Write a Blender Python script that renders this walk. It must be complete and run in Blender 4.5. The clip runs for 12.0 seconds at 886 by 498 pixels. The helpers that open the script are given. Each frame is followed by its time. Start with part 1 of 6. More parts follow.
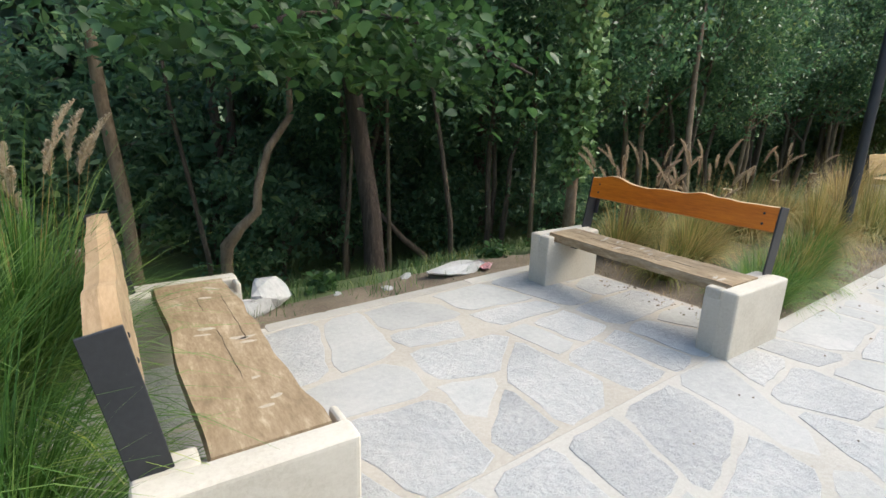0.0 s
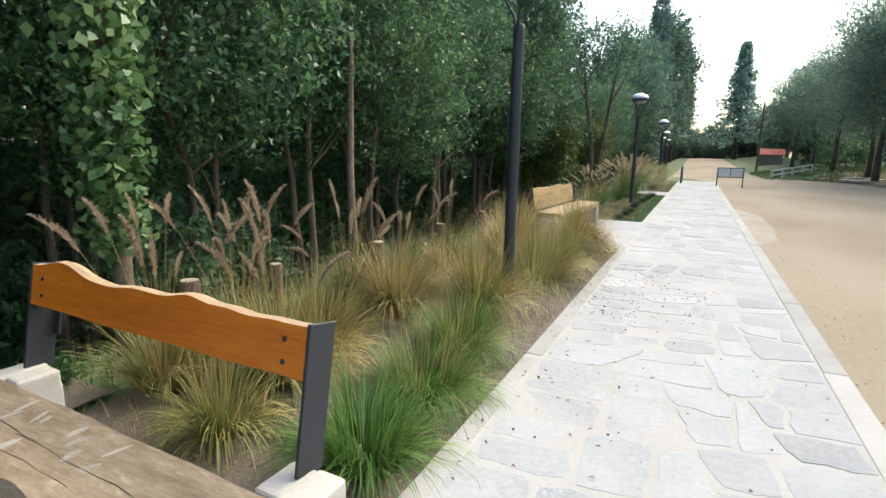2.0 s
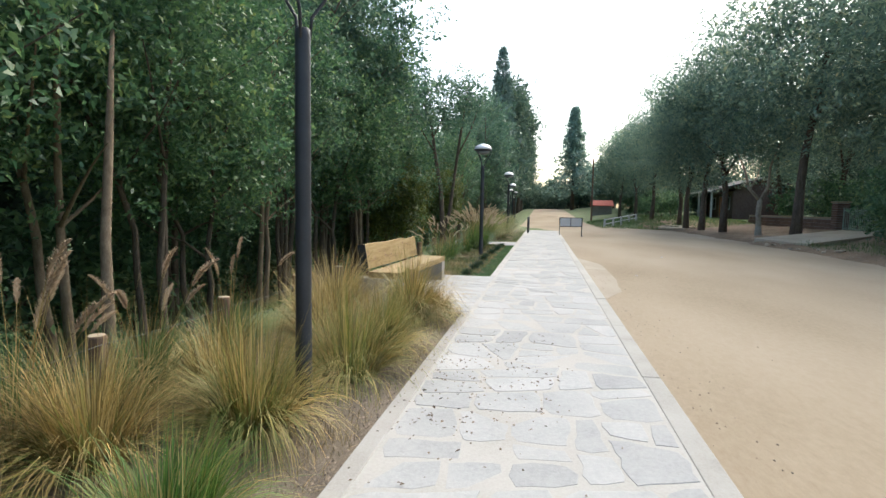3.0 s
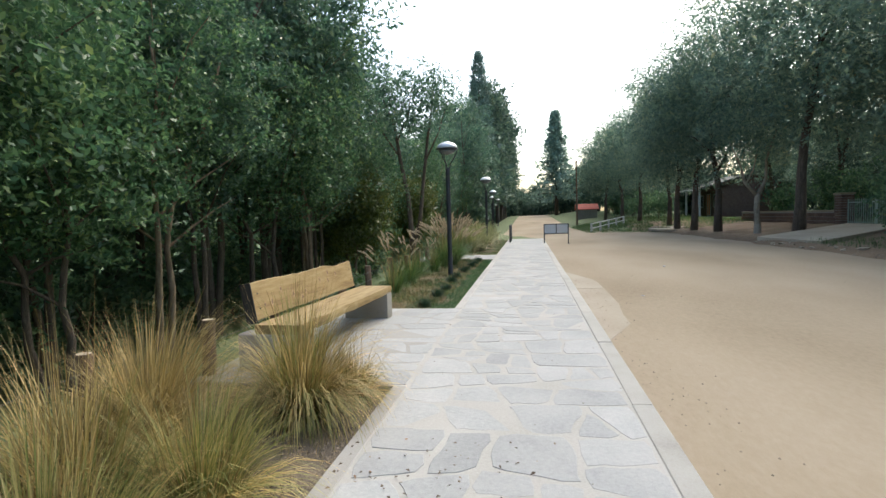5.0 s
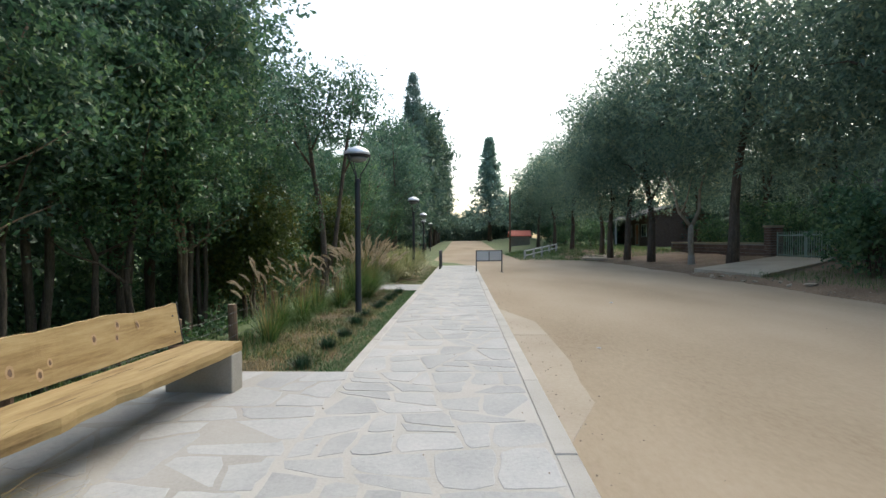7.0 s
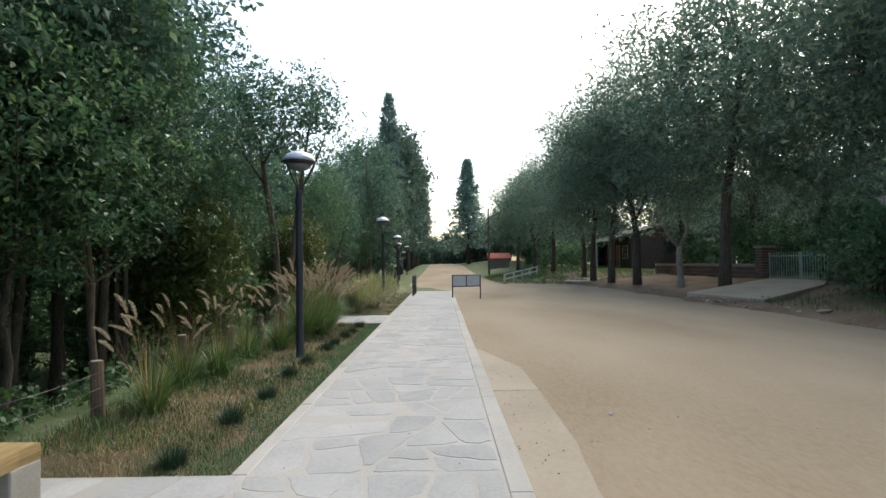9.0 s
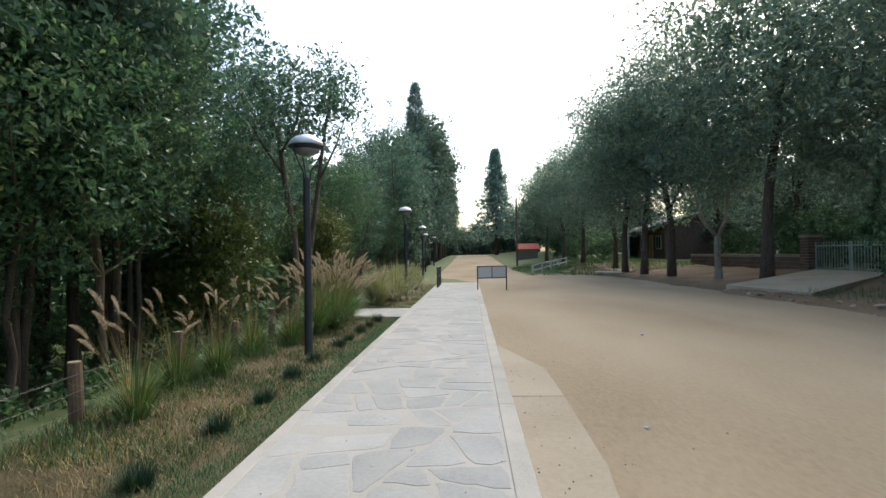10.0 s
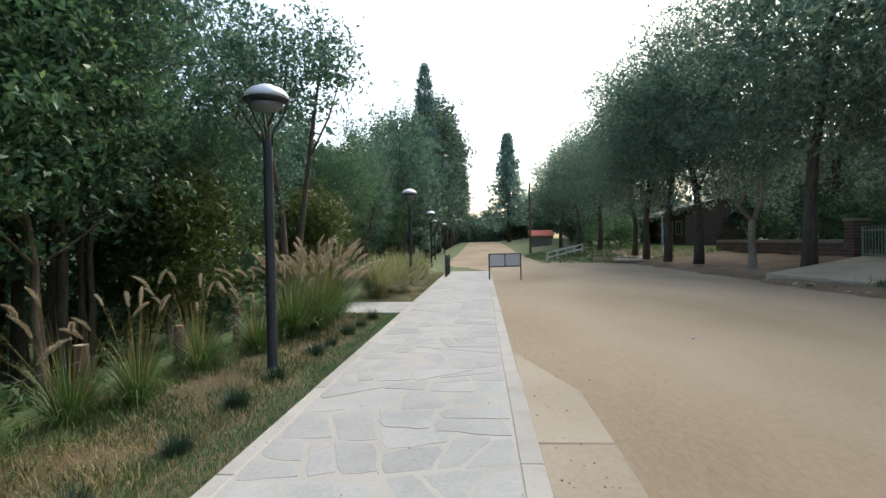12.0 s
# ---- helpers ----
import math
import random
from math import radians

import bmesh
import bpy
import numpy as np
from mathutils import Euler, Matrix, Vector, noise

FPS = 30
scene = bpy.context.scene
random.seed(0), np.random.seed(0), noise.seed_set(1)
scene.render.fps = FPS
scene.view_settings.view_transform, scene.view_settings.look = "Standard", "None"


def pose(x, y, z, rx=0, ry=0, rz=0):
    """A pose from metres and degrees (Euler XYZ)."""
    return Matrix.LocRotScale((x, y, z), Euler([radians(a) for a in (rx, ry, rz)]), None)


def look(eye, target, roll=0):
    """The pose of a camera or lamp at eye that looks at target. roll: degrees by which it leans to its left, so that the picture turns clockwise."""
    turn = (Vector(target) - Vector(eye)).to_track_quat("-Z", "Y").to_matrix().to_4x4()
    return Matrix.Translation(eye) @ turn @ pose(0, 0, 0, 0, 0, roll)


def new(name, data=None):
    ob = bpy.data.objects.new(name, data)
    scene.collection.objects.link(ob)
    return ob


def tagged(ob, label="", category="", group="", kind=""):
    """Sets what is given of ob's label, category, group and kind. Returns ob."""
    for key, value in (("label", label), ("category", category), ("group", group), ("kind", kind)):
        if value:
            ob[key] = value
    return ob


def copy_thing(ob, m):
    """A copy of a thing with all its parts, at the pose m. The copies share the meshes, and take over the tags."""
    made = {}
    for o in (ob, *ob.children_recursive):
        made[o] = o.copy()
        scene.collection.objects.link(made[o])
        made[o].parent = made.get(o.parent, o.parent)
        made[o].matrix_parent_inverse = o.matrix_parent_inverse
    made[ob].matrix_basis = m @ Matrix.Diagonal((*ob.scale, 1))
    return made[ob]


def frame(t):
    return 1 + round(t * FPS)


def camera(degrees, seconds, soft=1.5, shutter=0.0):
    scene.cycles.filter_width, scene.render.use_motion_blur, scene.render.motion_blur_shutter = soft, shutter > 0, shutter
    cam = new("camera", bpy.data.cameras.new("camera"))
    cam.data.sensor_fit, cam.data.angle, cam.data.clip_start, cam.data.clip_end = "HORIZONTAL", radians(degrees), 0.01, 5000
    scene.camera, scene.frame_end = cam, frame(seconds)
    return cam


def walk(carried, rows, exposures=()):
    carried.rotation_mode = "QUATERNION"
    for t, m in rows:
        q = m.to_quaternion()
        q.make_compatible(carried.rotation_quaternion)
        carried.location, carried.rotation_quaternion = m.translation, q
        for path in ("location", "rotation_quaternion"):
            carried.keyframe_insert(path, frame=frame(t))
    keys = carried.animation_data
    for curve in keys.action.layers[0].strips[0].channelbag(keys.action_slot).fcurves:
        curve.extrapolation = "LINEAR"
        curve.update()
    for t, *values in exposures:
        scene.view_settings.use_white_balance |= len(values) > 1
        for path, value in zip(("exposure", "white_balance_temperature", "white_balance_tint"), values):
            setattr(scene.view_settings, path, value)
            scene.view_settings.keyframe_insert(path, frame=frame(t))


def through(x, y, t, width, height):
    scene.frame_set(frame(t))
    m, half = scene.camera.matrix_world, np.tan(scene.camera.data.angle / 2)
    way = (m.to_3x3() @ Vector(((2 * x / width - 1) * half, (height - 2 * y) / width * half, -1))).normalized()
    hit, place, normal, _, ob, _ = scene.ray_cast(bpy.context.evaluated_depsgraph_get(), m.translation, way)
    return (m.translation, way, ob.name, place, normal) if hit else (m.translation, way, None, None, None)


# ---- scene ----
cam = camera(80.0, 12.0)
PATH = [
    (0, (-0.012, 0.834, 1.44), (1.166, 2.359, 0.904), 1.7),
    (0.5, (0.55, 0.996, 1.428), (1.719, 2.527, 0.891), -0.4),
    (1, (1.22, 1.11, 1.358), (2.54, 2.516, 0.831), -0.9),
    (1.5, (1.822, 1.194, 1.356), (3.354, 2.388, 0.877), -0.7),
    (2, (2.576, 1.201, 1.348), (4.354, 2.042, 0.988), 1.2),
    (2.5, (3.35, 1.221, 1.309), (5.265, 1.761, 1.098), 0.9),
    (3, (4.013, 1.175, 1.335), (5.973, 1.542, 1.176), 1.0),
    (4.8, (6.276, 1.05, 1.349), (8.244, 1.385, 1.225), -1.3),
    (5, (6.525, 1.043, 1.349), (8.496, 1.363, 1.23), -1.7),
    (5.5, (7.142, 0.962, 1.331), (9.122, 1.217, 1.222), -2.5),
    (6, (7.722, 0.933, 1.326), (9.714, 1.096, 1.252), -1.7),
    (6.5, (8.291, 0.925, 1.33), (10.289, 1.007, 1.291), -0.9),
    (6.7, (8.521, 0.929, 1.332), (10.52, 1.004, 1.292), -0.4),
    (8.3, (10.206, 0.832, 1.351), (12.206, 0.871, 1.381), -1.1),
    (8.5, (10.374, 0.827, 1.354), (12.373, 0.841, 1.395), -0.9),
    (9, (10.693, 0.737, 1.373), (12.692, 0.73, 1.427), -0.8),
    (9.5, (11.002, 0.611, 1.383), (13.001, 0.666, 1.432), -0.7),
    (10, (11.287, 0.584, 1.374), (13.285, 0.686, 1.395), -0.9),
    (10.5, (11.61, 0.531, 1.344), (13.605, 0.674, 1.318), -1.1),
    (11, (12.022, 0.48, 1.331), (14.011, 0.675, 1.275), -1.9),
    (11.5, (12.492, 0.543, 1.335), (14.484, 0.715, 1.286), -1.5),
    (12, (12.952, 0.555, 1.346), (14.946, 0.702, 1.32), -1.1),
]
walk(cam, [(t, look(eye, target, roll)) for t, eye, target, roll in PATH], exposures=[(0.0, 1.47, 6330, 4), (1.0, 1.55, 6330, 4), (2.0, 1.6, 6330, 4), (3.0, 1.48, 6330, 4), (5.5, 1.27, 6330, 4), (8.5, 1.05, 6330, 4), (12.0, 1.12, 6330, 4)])

# ---- light: bright overcast sky with a very soft sun ----
world = bpy.data.worlds.new("sky")
scene.world = world
world.use_nodes = True
wn, wl = world.node_tree.nodes, world.node_tree.links
sky = wn.new("ShaderNodeTexSky")
sky.sky_type, sky.sun_disc = "NISHITA", False
sky.sun_elevation, sky.sun_rotation = radians(46), radians(118)
sky.air_density, sky.dust_density, sky.ozone_density = 1.0, 4.0, 0.8
wn["Background"].inputs["Strength"].default_value = 0.15
wl.new(sky.outputs["Color"], wn["Background"].inputs["Color"])
sun_data = bpy.data.lights.new("sun", "SUN")
sun_data.energy, sun_data.angle, sun_data.color = 0.5, radians(60), (1.0, 0.98, 0.95)
sun = new("sun", sun_data)
sun.matrix_world = look((20, -10, 30), (20 - math.sin(radians(118)) * 10, -10 - math.cos(radians(118)) * 10, 30 - 10.4))


# ---- materials ----
def mat(name, cols, scale=3.0, fine=40.0, rough=0.8, bump=0.2, metal=0.0, stretch=(1, 1, 1), vary=0.12, island=False, mixfine=0.5, dist=0.01):
    """A surface of two or more colours, mottled at two scales, with fine relief."""
    m = bpy.data.materials.new(name)
    m.use_nodes = True
    n, l = m.node_tree.nodes, m.node_tree.links
    b = n["Principled BSDF"]
    tc = n.new("ShaderNodeTexCoord")
    mp = n.new("ShaderNodeMapping")
    mp.inputs["Scale"].default_value = stretch
    l.new(tc.outputs["Object"], mp.inputs["Vector"])
    rnd = n.new("ShaderNodeNewGeometry") if island else n.new("ShaderNodeObjectInfo")
    rout = rnd.outputs["Random Per Island"] if island else rnd.outputs["Random"]
    if not island:
        off = n.new("ShaderNodeVectorMath")
        off.operation = "ADD"
        mul = n.new("ShaderNodeMath")
        mul.operation = "MULTIPLY"
        mul.inputs[1].default_value = 37.0
        l.new(rout, mul.inputs[0])
        l.new(mp.outputs["Vector"], off.inputs[0])
        l.new(mul.outputs[0], off.inputs[1])
        vec = off.outputs[0]
    else:
        vec = mp.outputs["Vector"]
    a, f = n.new("ShaderNodeTexNoise"), n.new("ShaderNodeTexNoise")
    a.inputs["Scale"].default_value, a.inputs["Detail"].default_value = scale, 5
    f.inputs["Scale"].default_value, f.inputs["Detail"].default_value, f.inputs["Roughness"].default_value = fine, 6, 0.7
    l.new(vec, a.inputs["Vector"])
    l.new(vec, f.inputs["Vector"])
    mx = n.new("ShaderNodeMix")
    mx.inputs["Factor"].default_value = mixfine
    l.new(a.outputs["Fac"], mx.inputs["A"])
    l.new(f.outputs["Fac"], mx.inputs["B"])
    r = n.new("ShaderNodeValToRGB")
    els = r.color_ramp.elements
    while len(els) < len(cols):
        els.new(0.5)
    for i, c in enumerate(cols):
        els[i].position = 0.32 + 0.36 * i / (len(cols) - 1)
        els[i].color = (*c, 1)
    l.new(mx.outputs["Result"], r.inputs["Fac"])
    hs = n.new("ShaderNodeHueSaturation")
    mr = n.new("ShaderNodeMapRange")
    mr.inputs["To Min"].default_value, mr.inputs["To Max"].default_value = 1 - vary, 1 + vary
    l.new(rout, mr.inputs["Value"])
    l.new(mr.outputs["Result"], hs.inputs["Value"])
    l.new(r.outputs["Color"], hs.inputs["Color"])
    l.new(hs.outputs["Color"], b.inputs["Base Color"])
    b.inputs["Roughness"].default_value, b.inputs["Metallic"].default_value = rough, metal
    if bump:
        bp = n.new("ShaderNodeBump")
        bp.inputs["Strength"].default_value, bp.inputs["Distance"].default_value = bump, dist
        l.new(mx.outputs["Result"], bp.inputs["Height"])
        l.new(bp.outputs["Normal"], b.inputs["Normal"])
    return m


def leaf_mat(name, dark, mid, light, rough=0.45, through=0.25):
    """Foliage: hue drawn leaf by leaf, shine on top, some light let through."""
    m = bpy.data.materials.new(name)
    m.use_nodes = True
    n, l = m.node_tree.nodes, m.node_tree.links
    b = n["Principled BSDF"]
    g = n.new("ShaderNodeNewGeometry")
    tc = n.new("ShaderNodeTexCoord")
    no = n.new("ShaderNodeTexNoise")
    no.inputs["Scale"].default_value = 0.9
    l.new(tc.outputs["Object"], no.inputs["Vector"])
    mx = n.new("ShaderNodeMix")
    mx.inputs["Factor"].default_value = 0.45
    l.new(g.outputs["Random Per Island"], mx.inputs["A"])
    l.new(no.outputs["Fac"], mx.inputs["B"])
    r = n.new("ShaderNodeValToRGB")
    els = r.color_ramp.elements
    els.new(0.5)
    els.new(0.9)
    rare = (light[0] * 1.7, light[1] * 1.25, light[2])
    for e, p, c in zip(els, (0.2, 0.5, 0.72, 0.86), (dark, mid, light, rare)):
        e.position, e.color = p, (*c, 1)
    l.new(mx.outputs["Result"], r.inputs["Fac"])
    l.new(r.outputs["Color"], b.inputs["Base Color"])
    b.inputs["Roughness"].default_value = rough
    t = n.new("ShaderNodeBsdfTranslucent")
    l.new(r.outputs["Color"], t.inputs["Color"])
    ms = n.new("ShaderNodeMixShader")
    ms.inputs["Fac"].default_value = through
    l.new(b.outputs["BSDF"], ms.inputs[1])
    l.new(t.outputs["BSDF"], ms.inputs[2])
    l.new(ms.outputs["Shader"], n["Material Output"].inputs["Surface"])
    return m


M_STONE = mat("split_stone", [(0.302, 0.302, 0.290), (0.380, 0.377, 0.358), (0.444, 0.434, 0.408)], 2.0, 30, 0.85, 0.6, vary=0.09, dist=0.012)
M_STONEB = mat("hammered_stone", [(0.297, 0.301, 0.297), (0.388, 0.388, 0.376), (0.472, 0.464, 0.44)], 2.0, 24, 0.85, 1.0, vary=0.075, dist=0.035)
M_MORTAR = mat("mortar", [(0.325, 0.304, 0.264), (0.388, 0.367, 0.325), (0.43, 0.412, 0.372)], 1.6, 50, 0.95, 0.35)
M_MORTART = mat("tan_mortar", [(0.315, 0.285, 0.238), (0.38, 0.348, 0.296), (0.435, 0.403, 0.35)], 2.0, 50, 0.95, 0.4)
M_KERB = mat("kerb_concrete", [(0.32, 0.30, 0.262), (0.405, 0.382, 0.338), (0.45, 0.43, 0.388)], 3.0, 70, 0.9, 0.3)
M_BLOCK = mat("cast_block", [(0.41, 0.368, 0.296), (0.49, 0.45, 0.376), (0.54, 0.50, 0.43)], 4.0, 60, 0.88, 0.25)
M_BLOCKG = mat("cast_block_grey", [(0.29, 0.262, 0.215), (0.372, 0.342, 0.288), (0.44, 0.41, 0.352)], 4.0, 60, 0.9, 0.3)
M_SAND = mat("sand_road", [(0.245, 0.182, 0.110), (0.318, 0.244, 0.157), (0.372, 0.292, 0.196), (0.412, 0.330, 0.231)], 0.32, 22, 0.95, 0.45, dist=0.015, mixfine=0.36, stretch=(0.45, 1, 1))
M_SOIL = mat("forest_soil", [(0.08, 0.066, 0.044), (0.088, 0.11, 0.041), (0.105, 0.15, 0.048), (0.165, 0.135, 0.087)], 0.7, 12, 0.95, 0.6, dist=0.03)
M_VERGE = mat("bare_verge", [(0.115, 0.070, 0.038), (0.205, 0.136, 0.078), (0.285, 0.20, 0.122)], 0.6, 14, 0.95, 0.9, dist=0.05)
M_BED = mat("dry_bed", [(0.052, 0.058, 0.022), (0.095, 0.085, 0.036), (0.16, 0.115, 0.055), (0.21, 0.15, 0.078)], 1.6, 30, 0.95, 1.0, dist=0.03)
M_GRAVEL = mat("gravel_bed", [(0.085, 0.066, 0.046), (0.155, 0.122, 0.085), (0.235, 0.188, 0.138)], 3.0, 60, 0.95, 0.8, dist=0.02)
M_WOODB = mat("weathered_plank", [(0.162, 0.107, 0.057), (0.237, 0.168, 0.095), (0.314, 0.232, 0.141), (0.475, 0.378, 0.258)], 5.0, 18, 0.8, 0.4, stretch=(4, 1.0, 4))
M_WORN = mat("worn_wood", [(0.30, 0.25, 0.18), (0.42, 0.36, 0.28), (0.52, 0.46, 0.37)], 12, 60, 0.85, 0.4)
M_WOODO = mat("orange_plank", [(0.37, 0.085, 0.004), (0.56, 0.15, 0.007), (0.68, 0.215, 0.014)], 3.0, 16, 0.45, 0.2, stretch=(5, 0.6, 5))
M_WOODN = mat("raw_wood_edge", [(0.30, 0.19, 0.09), (0.42, 0.28, 0.15), (0.50, 0.36, 0.20)], 3.0, 16, 0.8, 0.3, stretch=(5, 0.6, 5))
M_WOODY = mat("pine_plank", [(0.16, 0.095, 0.032), (0.275, 0.182, 0.068), (0.36, 0.255, 0.108), (0.43, 0.325, 0.158)], 2.2, 9, 0.7, 0.35, stretch=(6, 0.6, 6), mixfine=0.4)
M_STEEL = mat("dark_steel", [(0.03, 0.032, 0.036), (0.045, 0.047, 0.052)], 6, 60, 0.5, 0.05, metal=0.3)
M_DOME = mat("brushed_dome", [(0.66, 0.67, 0.68), (0.74, 0.75, 0.76)], 6, 80, 0.38, 0.03, metal=0.3)
M_POST = mat("grey_post", [(0.098, 0.059, 0.036), (0.165, 0.105, 0.066), (0.225, 0.149, 0.096)], 5, 25, 0.9, 0.5, stretch=(4, 4, 0.8))
M_POSTTOP = mat("sawn_end", [(0.36, 0.28, 0.19), (0.46, 0.38, 0.27)], 8, 40, 0.9, 0.2)
M_WIRE = mat("wire", [(0.10, 0.10, 0.10), (0.16, 0.16, 0.15)], 8, 40, 0.5, 0, metal=0.8)
M_BARK = mat("bark", [(0.044, 0.034, 0.025), (0.094, 0.07, 0.05), (0.163, 0.125, 0.094)], 4, 16, 0.95, 0.9, stretch=(5, 5, 0.9), dist=0.03)
M_BARKL = mat("pale_bark", [(0.085, 0.060, 0.037), (0.17, 0.122, 0.078), (0.25, 0.192, 0.132)], 4, 18, 0.95, 0.6, stretch=(3, 3, 1.2), dist=0.02)
M_BARKW = mat("chalky_bark", [(0.17, 0.135, 0.095), (0.29, 0.24, 0.175), (0.40, 0.345, 0.265)], 4, 18, 0.95, 0.6, stretch=(3, 3, 1.2), dist=0.02)
M_BARKR = mat("split_bark", [(0.033, 0.026, 0.019), (0.075, 0.054, 0.041), (0.149, 0.111, 0.084)], 5, 14, 0.95, 1.0, stretch=(7, 7, 0.7), dist=0.04)
M_LEAFA = leaf_mat("glossy_leaf", (0.042, 0.100, 0.050), (0.082, 0.172, 0.080), (0.16, 0.265, 0.108), 0.36, 0.48)
# lighter copy of the glossy leaf, brightening the shade inside the wood
M_LEAFS = leaf_mat("lifted_understorey_leaf", (0.060, 0.126, 0.066), (0.105, 0.20, 0.098), (0.18, 0.285, 0.13), 0.5, 0.5)
# bluer copy of the glossy leaf; the tint carries haze on upper crowns
M_LEAFT = leaf_mat("veiled_tall_tree_leaf", (0.052, 0.107, 0.074), (0.088, 0.170, 0.110), (0.142, 0.235, 0.140), 0.42, 0.5)
M_THATCH = leaf_mat("thatch_straw", (0.11, 0.085, 0.034), (0.245, 0.186, 0.082), (0.45, 0.36, 0.175), 0.7, 0.2)
# blue-grey and brightness painted in for the glare veiling the roadside crowns
M_LEAFB = leaf_mat("veiled_elm_leaf", (0.105, 0.172, 0.134), (0.170, 0.262, 0.192), (0.28, 0.372, 0.242), 0.42, 0.5)
M_LEAFC = leaf_mat("broad_leaf", (0.030, 0.074, 0.024), (0.050, 0.114, 0.034), (0.092, 0.172, 0.05), 0.45, 0.45)
M_LEAFI = leaf_mat("ivy_leaf", (0.062, 0.125, 0.04), (0.125, 0.225, 0.072), (0.235, 0.35, 0.135), 0.42)
M_LEAFY = leaf_mat("yellowing_leaf", (0.054, 0.077, 0.018), (0.09, 0.126, 0.027), (0.144, 0.171, 0.036), 0.45, 0.3)
# distance haze is mixed into the needle colour: paler and bluer
M_CONIFER = leaf_mat("hazed_conifer_needle", (0.15, 0.24, 0.20), (0.23, 0.34, 0.27), (0.33, 0.45, 0.34), 0.6, 0.35)
M_SCRAP = leaf_mat("dry_scrap", (0.06, 0.04, 0.025), (0.12, 0.08, 0.05), (0.2, 0.14, 0.09), 0.8, 0.1)
# dull foliage of the far trees, its blue raised to paint in haze
M_LEAFD = leaf_mat("hazed_dull_leaf", (0.048, 0.092, 0.069), (0.084, 0.144, 0.102), (0.13, 0.196, 0.126), 0.62, 0.38)
# pale blue-green holds the aerial haze over the far cypress
M_CYP = leaf_mat("hazed_cypress_leaf", (0.12, 0.20, 0.17), (0.19, 0.29, 0.245), (0.27, 0.38, 0.31), 0.6, 0.25)
M_GRG = leaf_mat("green_blade", (0.048, 0.115, 0.018), (0.105, 0.215, 0.036), (0.225, 0.335, 0.085), 0.5, 0.35)
M_GRT = leaf_mat("straw_blade", (0.15, 0.115, 0.036), (0.36, 0.262, 0.088), (0.60, 0.46, 0.20), 0.6, 0.3)
M_GRM = leaf_mat("mixed_blade", (0.095, 0.125, 0.026), (0.235, 0.245, 0.06), (0.47, 0.40, 0.15), 0.55, 0.3)
M_GRV = leaf_mat("variegated_blade", (0.16, 0.2, 0.06), (0.3, 0.31, 0.12), (0.46, 0.44, 0.24), 0.5, 0.3)
M_LOW = leaf_mat("low_green", (0.05, 0.105, 0.030), (0.09, 0.165, 0.046), (0.165, 0.22, 0.062), 0.5, 0.25)
M_LAWN = leaf_mat("lawn_blade", (0.040, 0.115, 0.042), (0.075, 0.175, 0.062), (0.14, 0.245, 0.084), 0.5, 0.25)
M_TUFT = leaf_mat("dark_tuft", (0.012, 0.035, 0.018), (0.022, 0.06, 0.03), (0.04, 0.09, 0.04), 0.5, 0.2)
M_PLUMER = leaf_mat("reddish_plume", (0.36, 0.27, 0.18), (0.46, 0.36, 0.25), (0.55, 0.45, 0.33), 0.85, 0.5)
M_GRD = leaf_mat("deep_green_blade", (0.045, 0.098, 0.024), (0.088, 0.160, 0.038), (0.18, 0.25, 0.08), 0.5, 0.3)
M_PLUMEW = leaf_mat("pale_plume", (0.436, 0.353, 0.239), (0.581, 0.487, 0.343), (0.705, 0.622, 0.477), 0.8, 0.4)
M_ROCK = mat("pale_rock", [(0.30, 0.295, 0.28), (0.41, 0.405, 0.39), (0.50, 0.495, 0.48)], 4, 24, 0.9, 0.7, dist=0.02)
M_PEB = mat("dark_pebble", [(0.12, 0.09, 0.062), (0.27, 0.215, 0.155)], 9, 40, 0.9, 0.2, island=True, vary=0.5)
M_SLAB = mat("drive_concrete", [(0.27, 0.222, 0.155), (0.36, 0.30, 0.215), (0.41, 0.352, 0.26)], 0.8, 20, 0.92, 0.3)
M_BRICK = mat("brick_face", [(0.119, 0.07, 0.052), (0.168, 0.105, 0.077), (0.21, 0.14, 0.105)], 6, 40, 0.9, 0.3, vary=0.25)
M_WHITE = mat("white_paint", [(0.496, 0.496, 0.48), (0.592, 0.592, 0.576)], 2, 30, 0.7, 0.1)
M_CREAM = mat("render_wall", [(0.216, 0.187, 0.151), (0.302, 0.266, 0.216), (0.36, 0.324, 0.274)], 0.8, 20, 0.9, 0.2)
M_REDROOF = mat("red_tiles", [(0.396, 0.09, 0.054), (0.528, 0.132, 0.084)], 3, 20, 0.8, 0.3)
M_GREENP = mat("pale_green_paint", [(0.25, 0.32, 0.25), (0.34, 0.41, 0.33)], 3, 30, 0.6, 0.1)
M_DARKR = mat("dark_roof", [(0.05, 0.045, 0.045), (0.09, 0.08, 0.075)], 2, 20, 0.9, 0.3)
M_MESH = mat("grey_panel", [(0.60, 0.61, 0.60), (0.72, 0.73, 0.72)], 3, 60, 0.6, 0.1)
M_GLASS = mat("smoked_bowl", [(0.16, 0.165, 0.17), (0.22, 0.225, 0.23)], 5, 30, 0.12, 0)
M_DARKWIN = mat("window_glass", [(0.015, 0.017, 0.02), (0.03, 0.033, 0.036)], 2, 10, 0.08, 0)
M_DUSTY = mat("dusty_concrete", [(0.25, 0.203, 0.144), (0.312, 0.258, 0.19), (0.355, 0.30, 0.226), (0.38, 0.328, 0.254)], 0.4, 26, 0.95, 0.2, dist=0.006, mixfine=0.38)
M_RED = mat("red_wrapper", [(0.45, 0.03, 0.03), (0.6, 0.5, 0.5)], 20, 60, 0.4, 0.2)


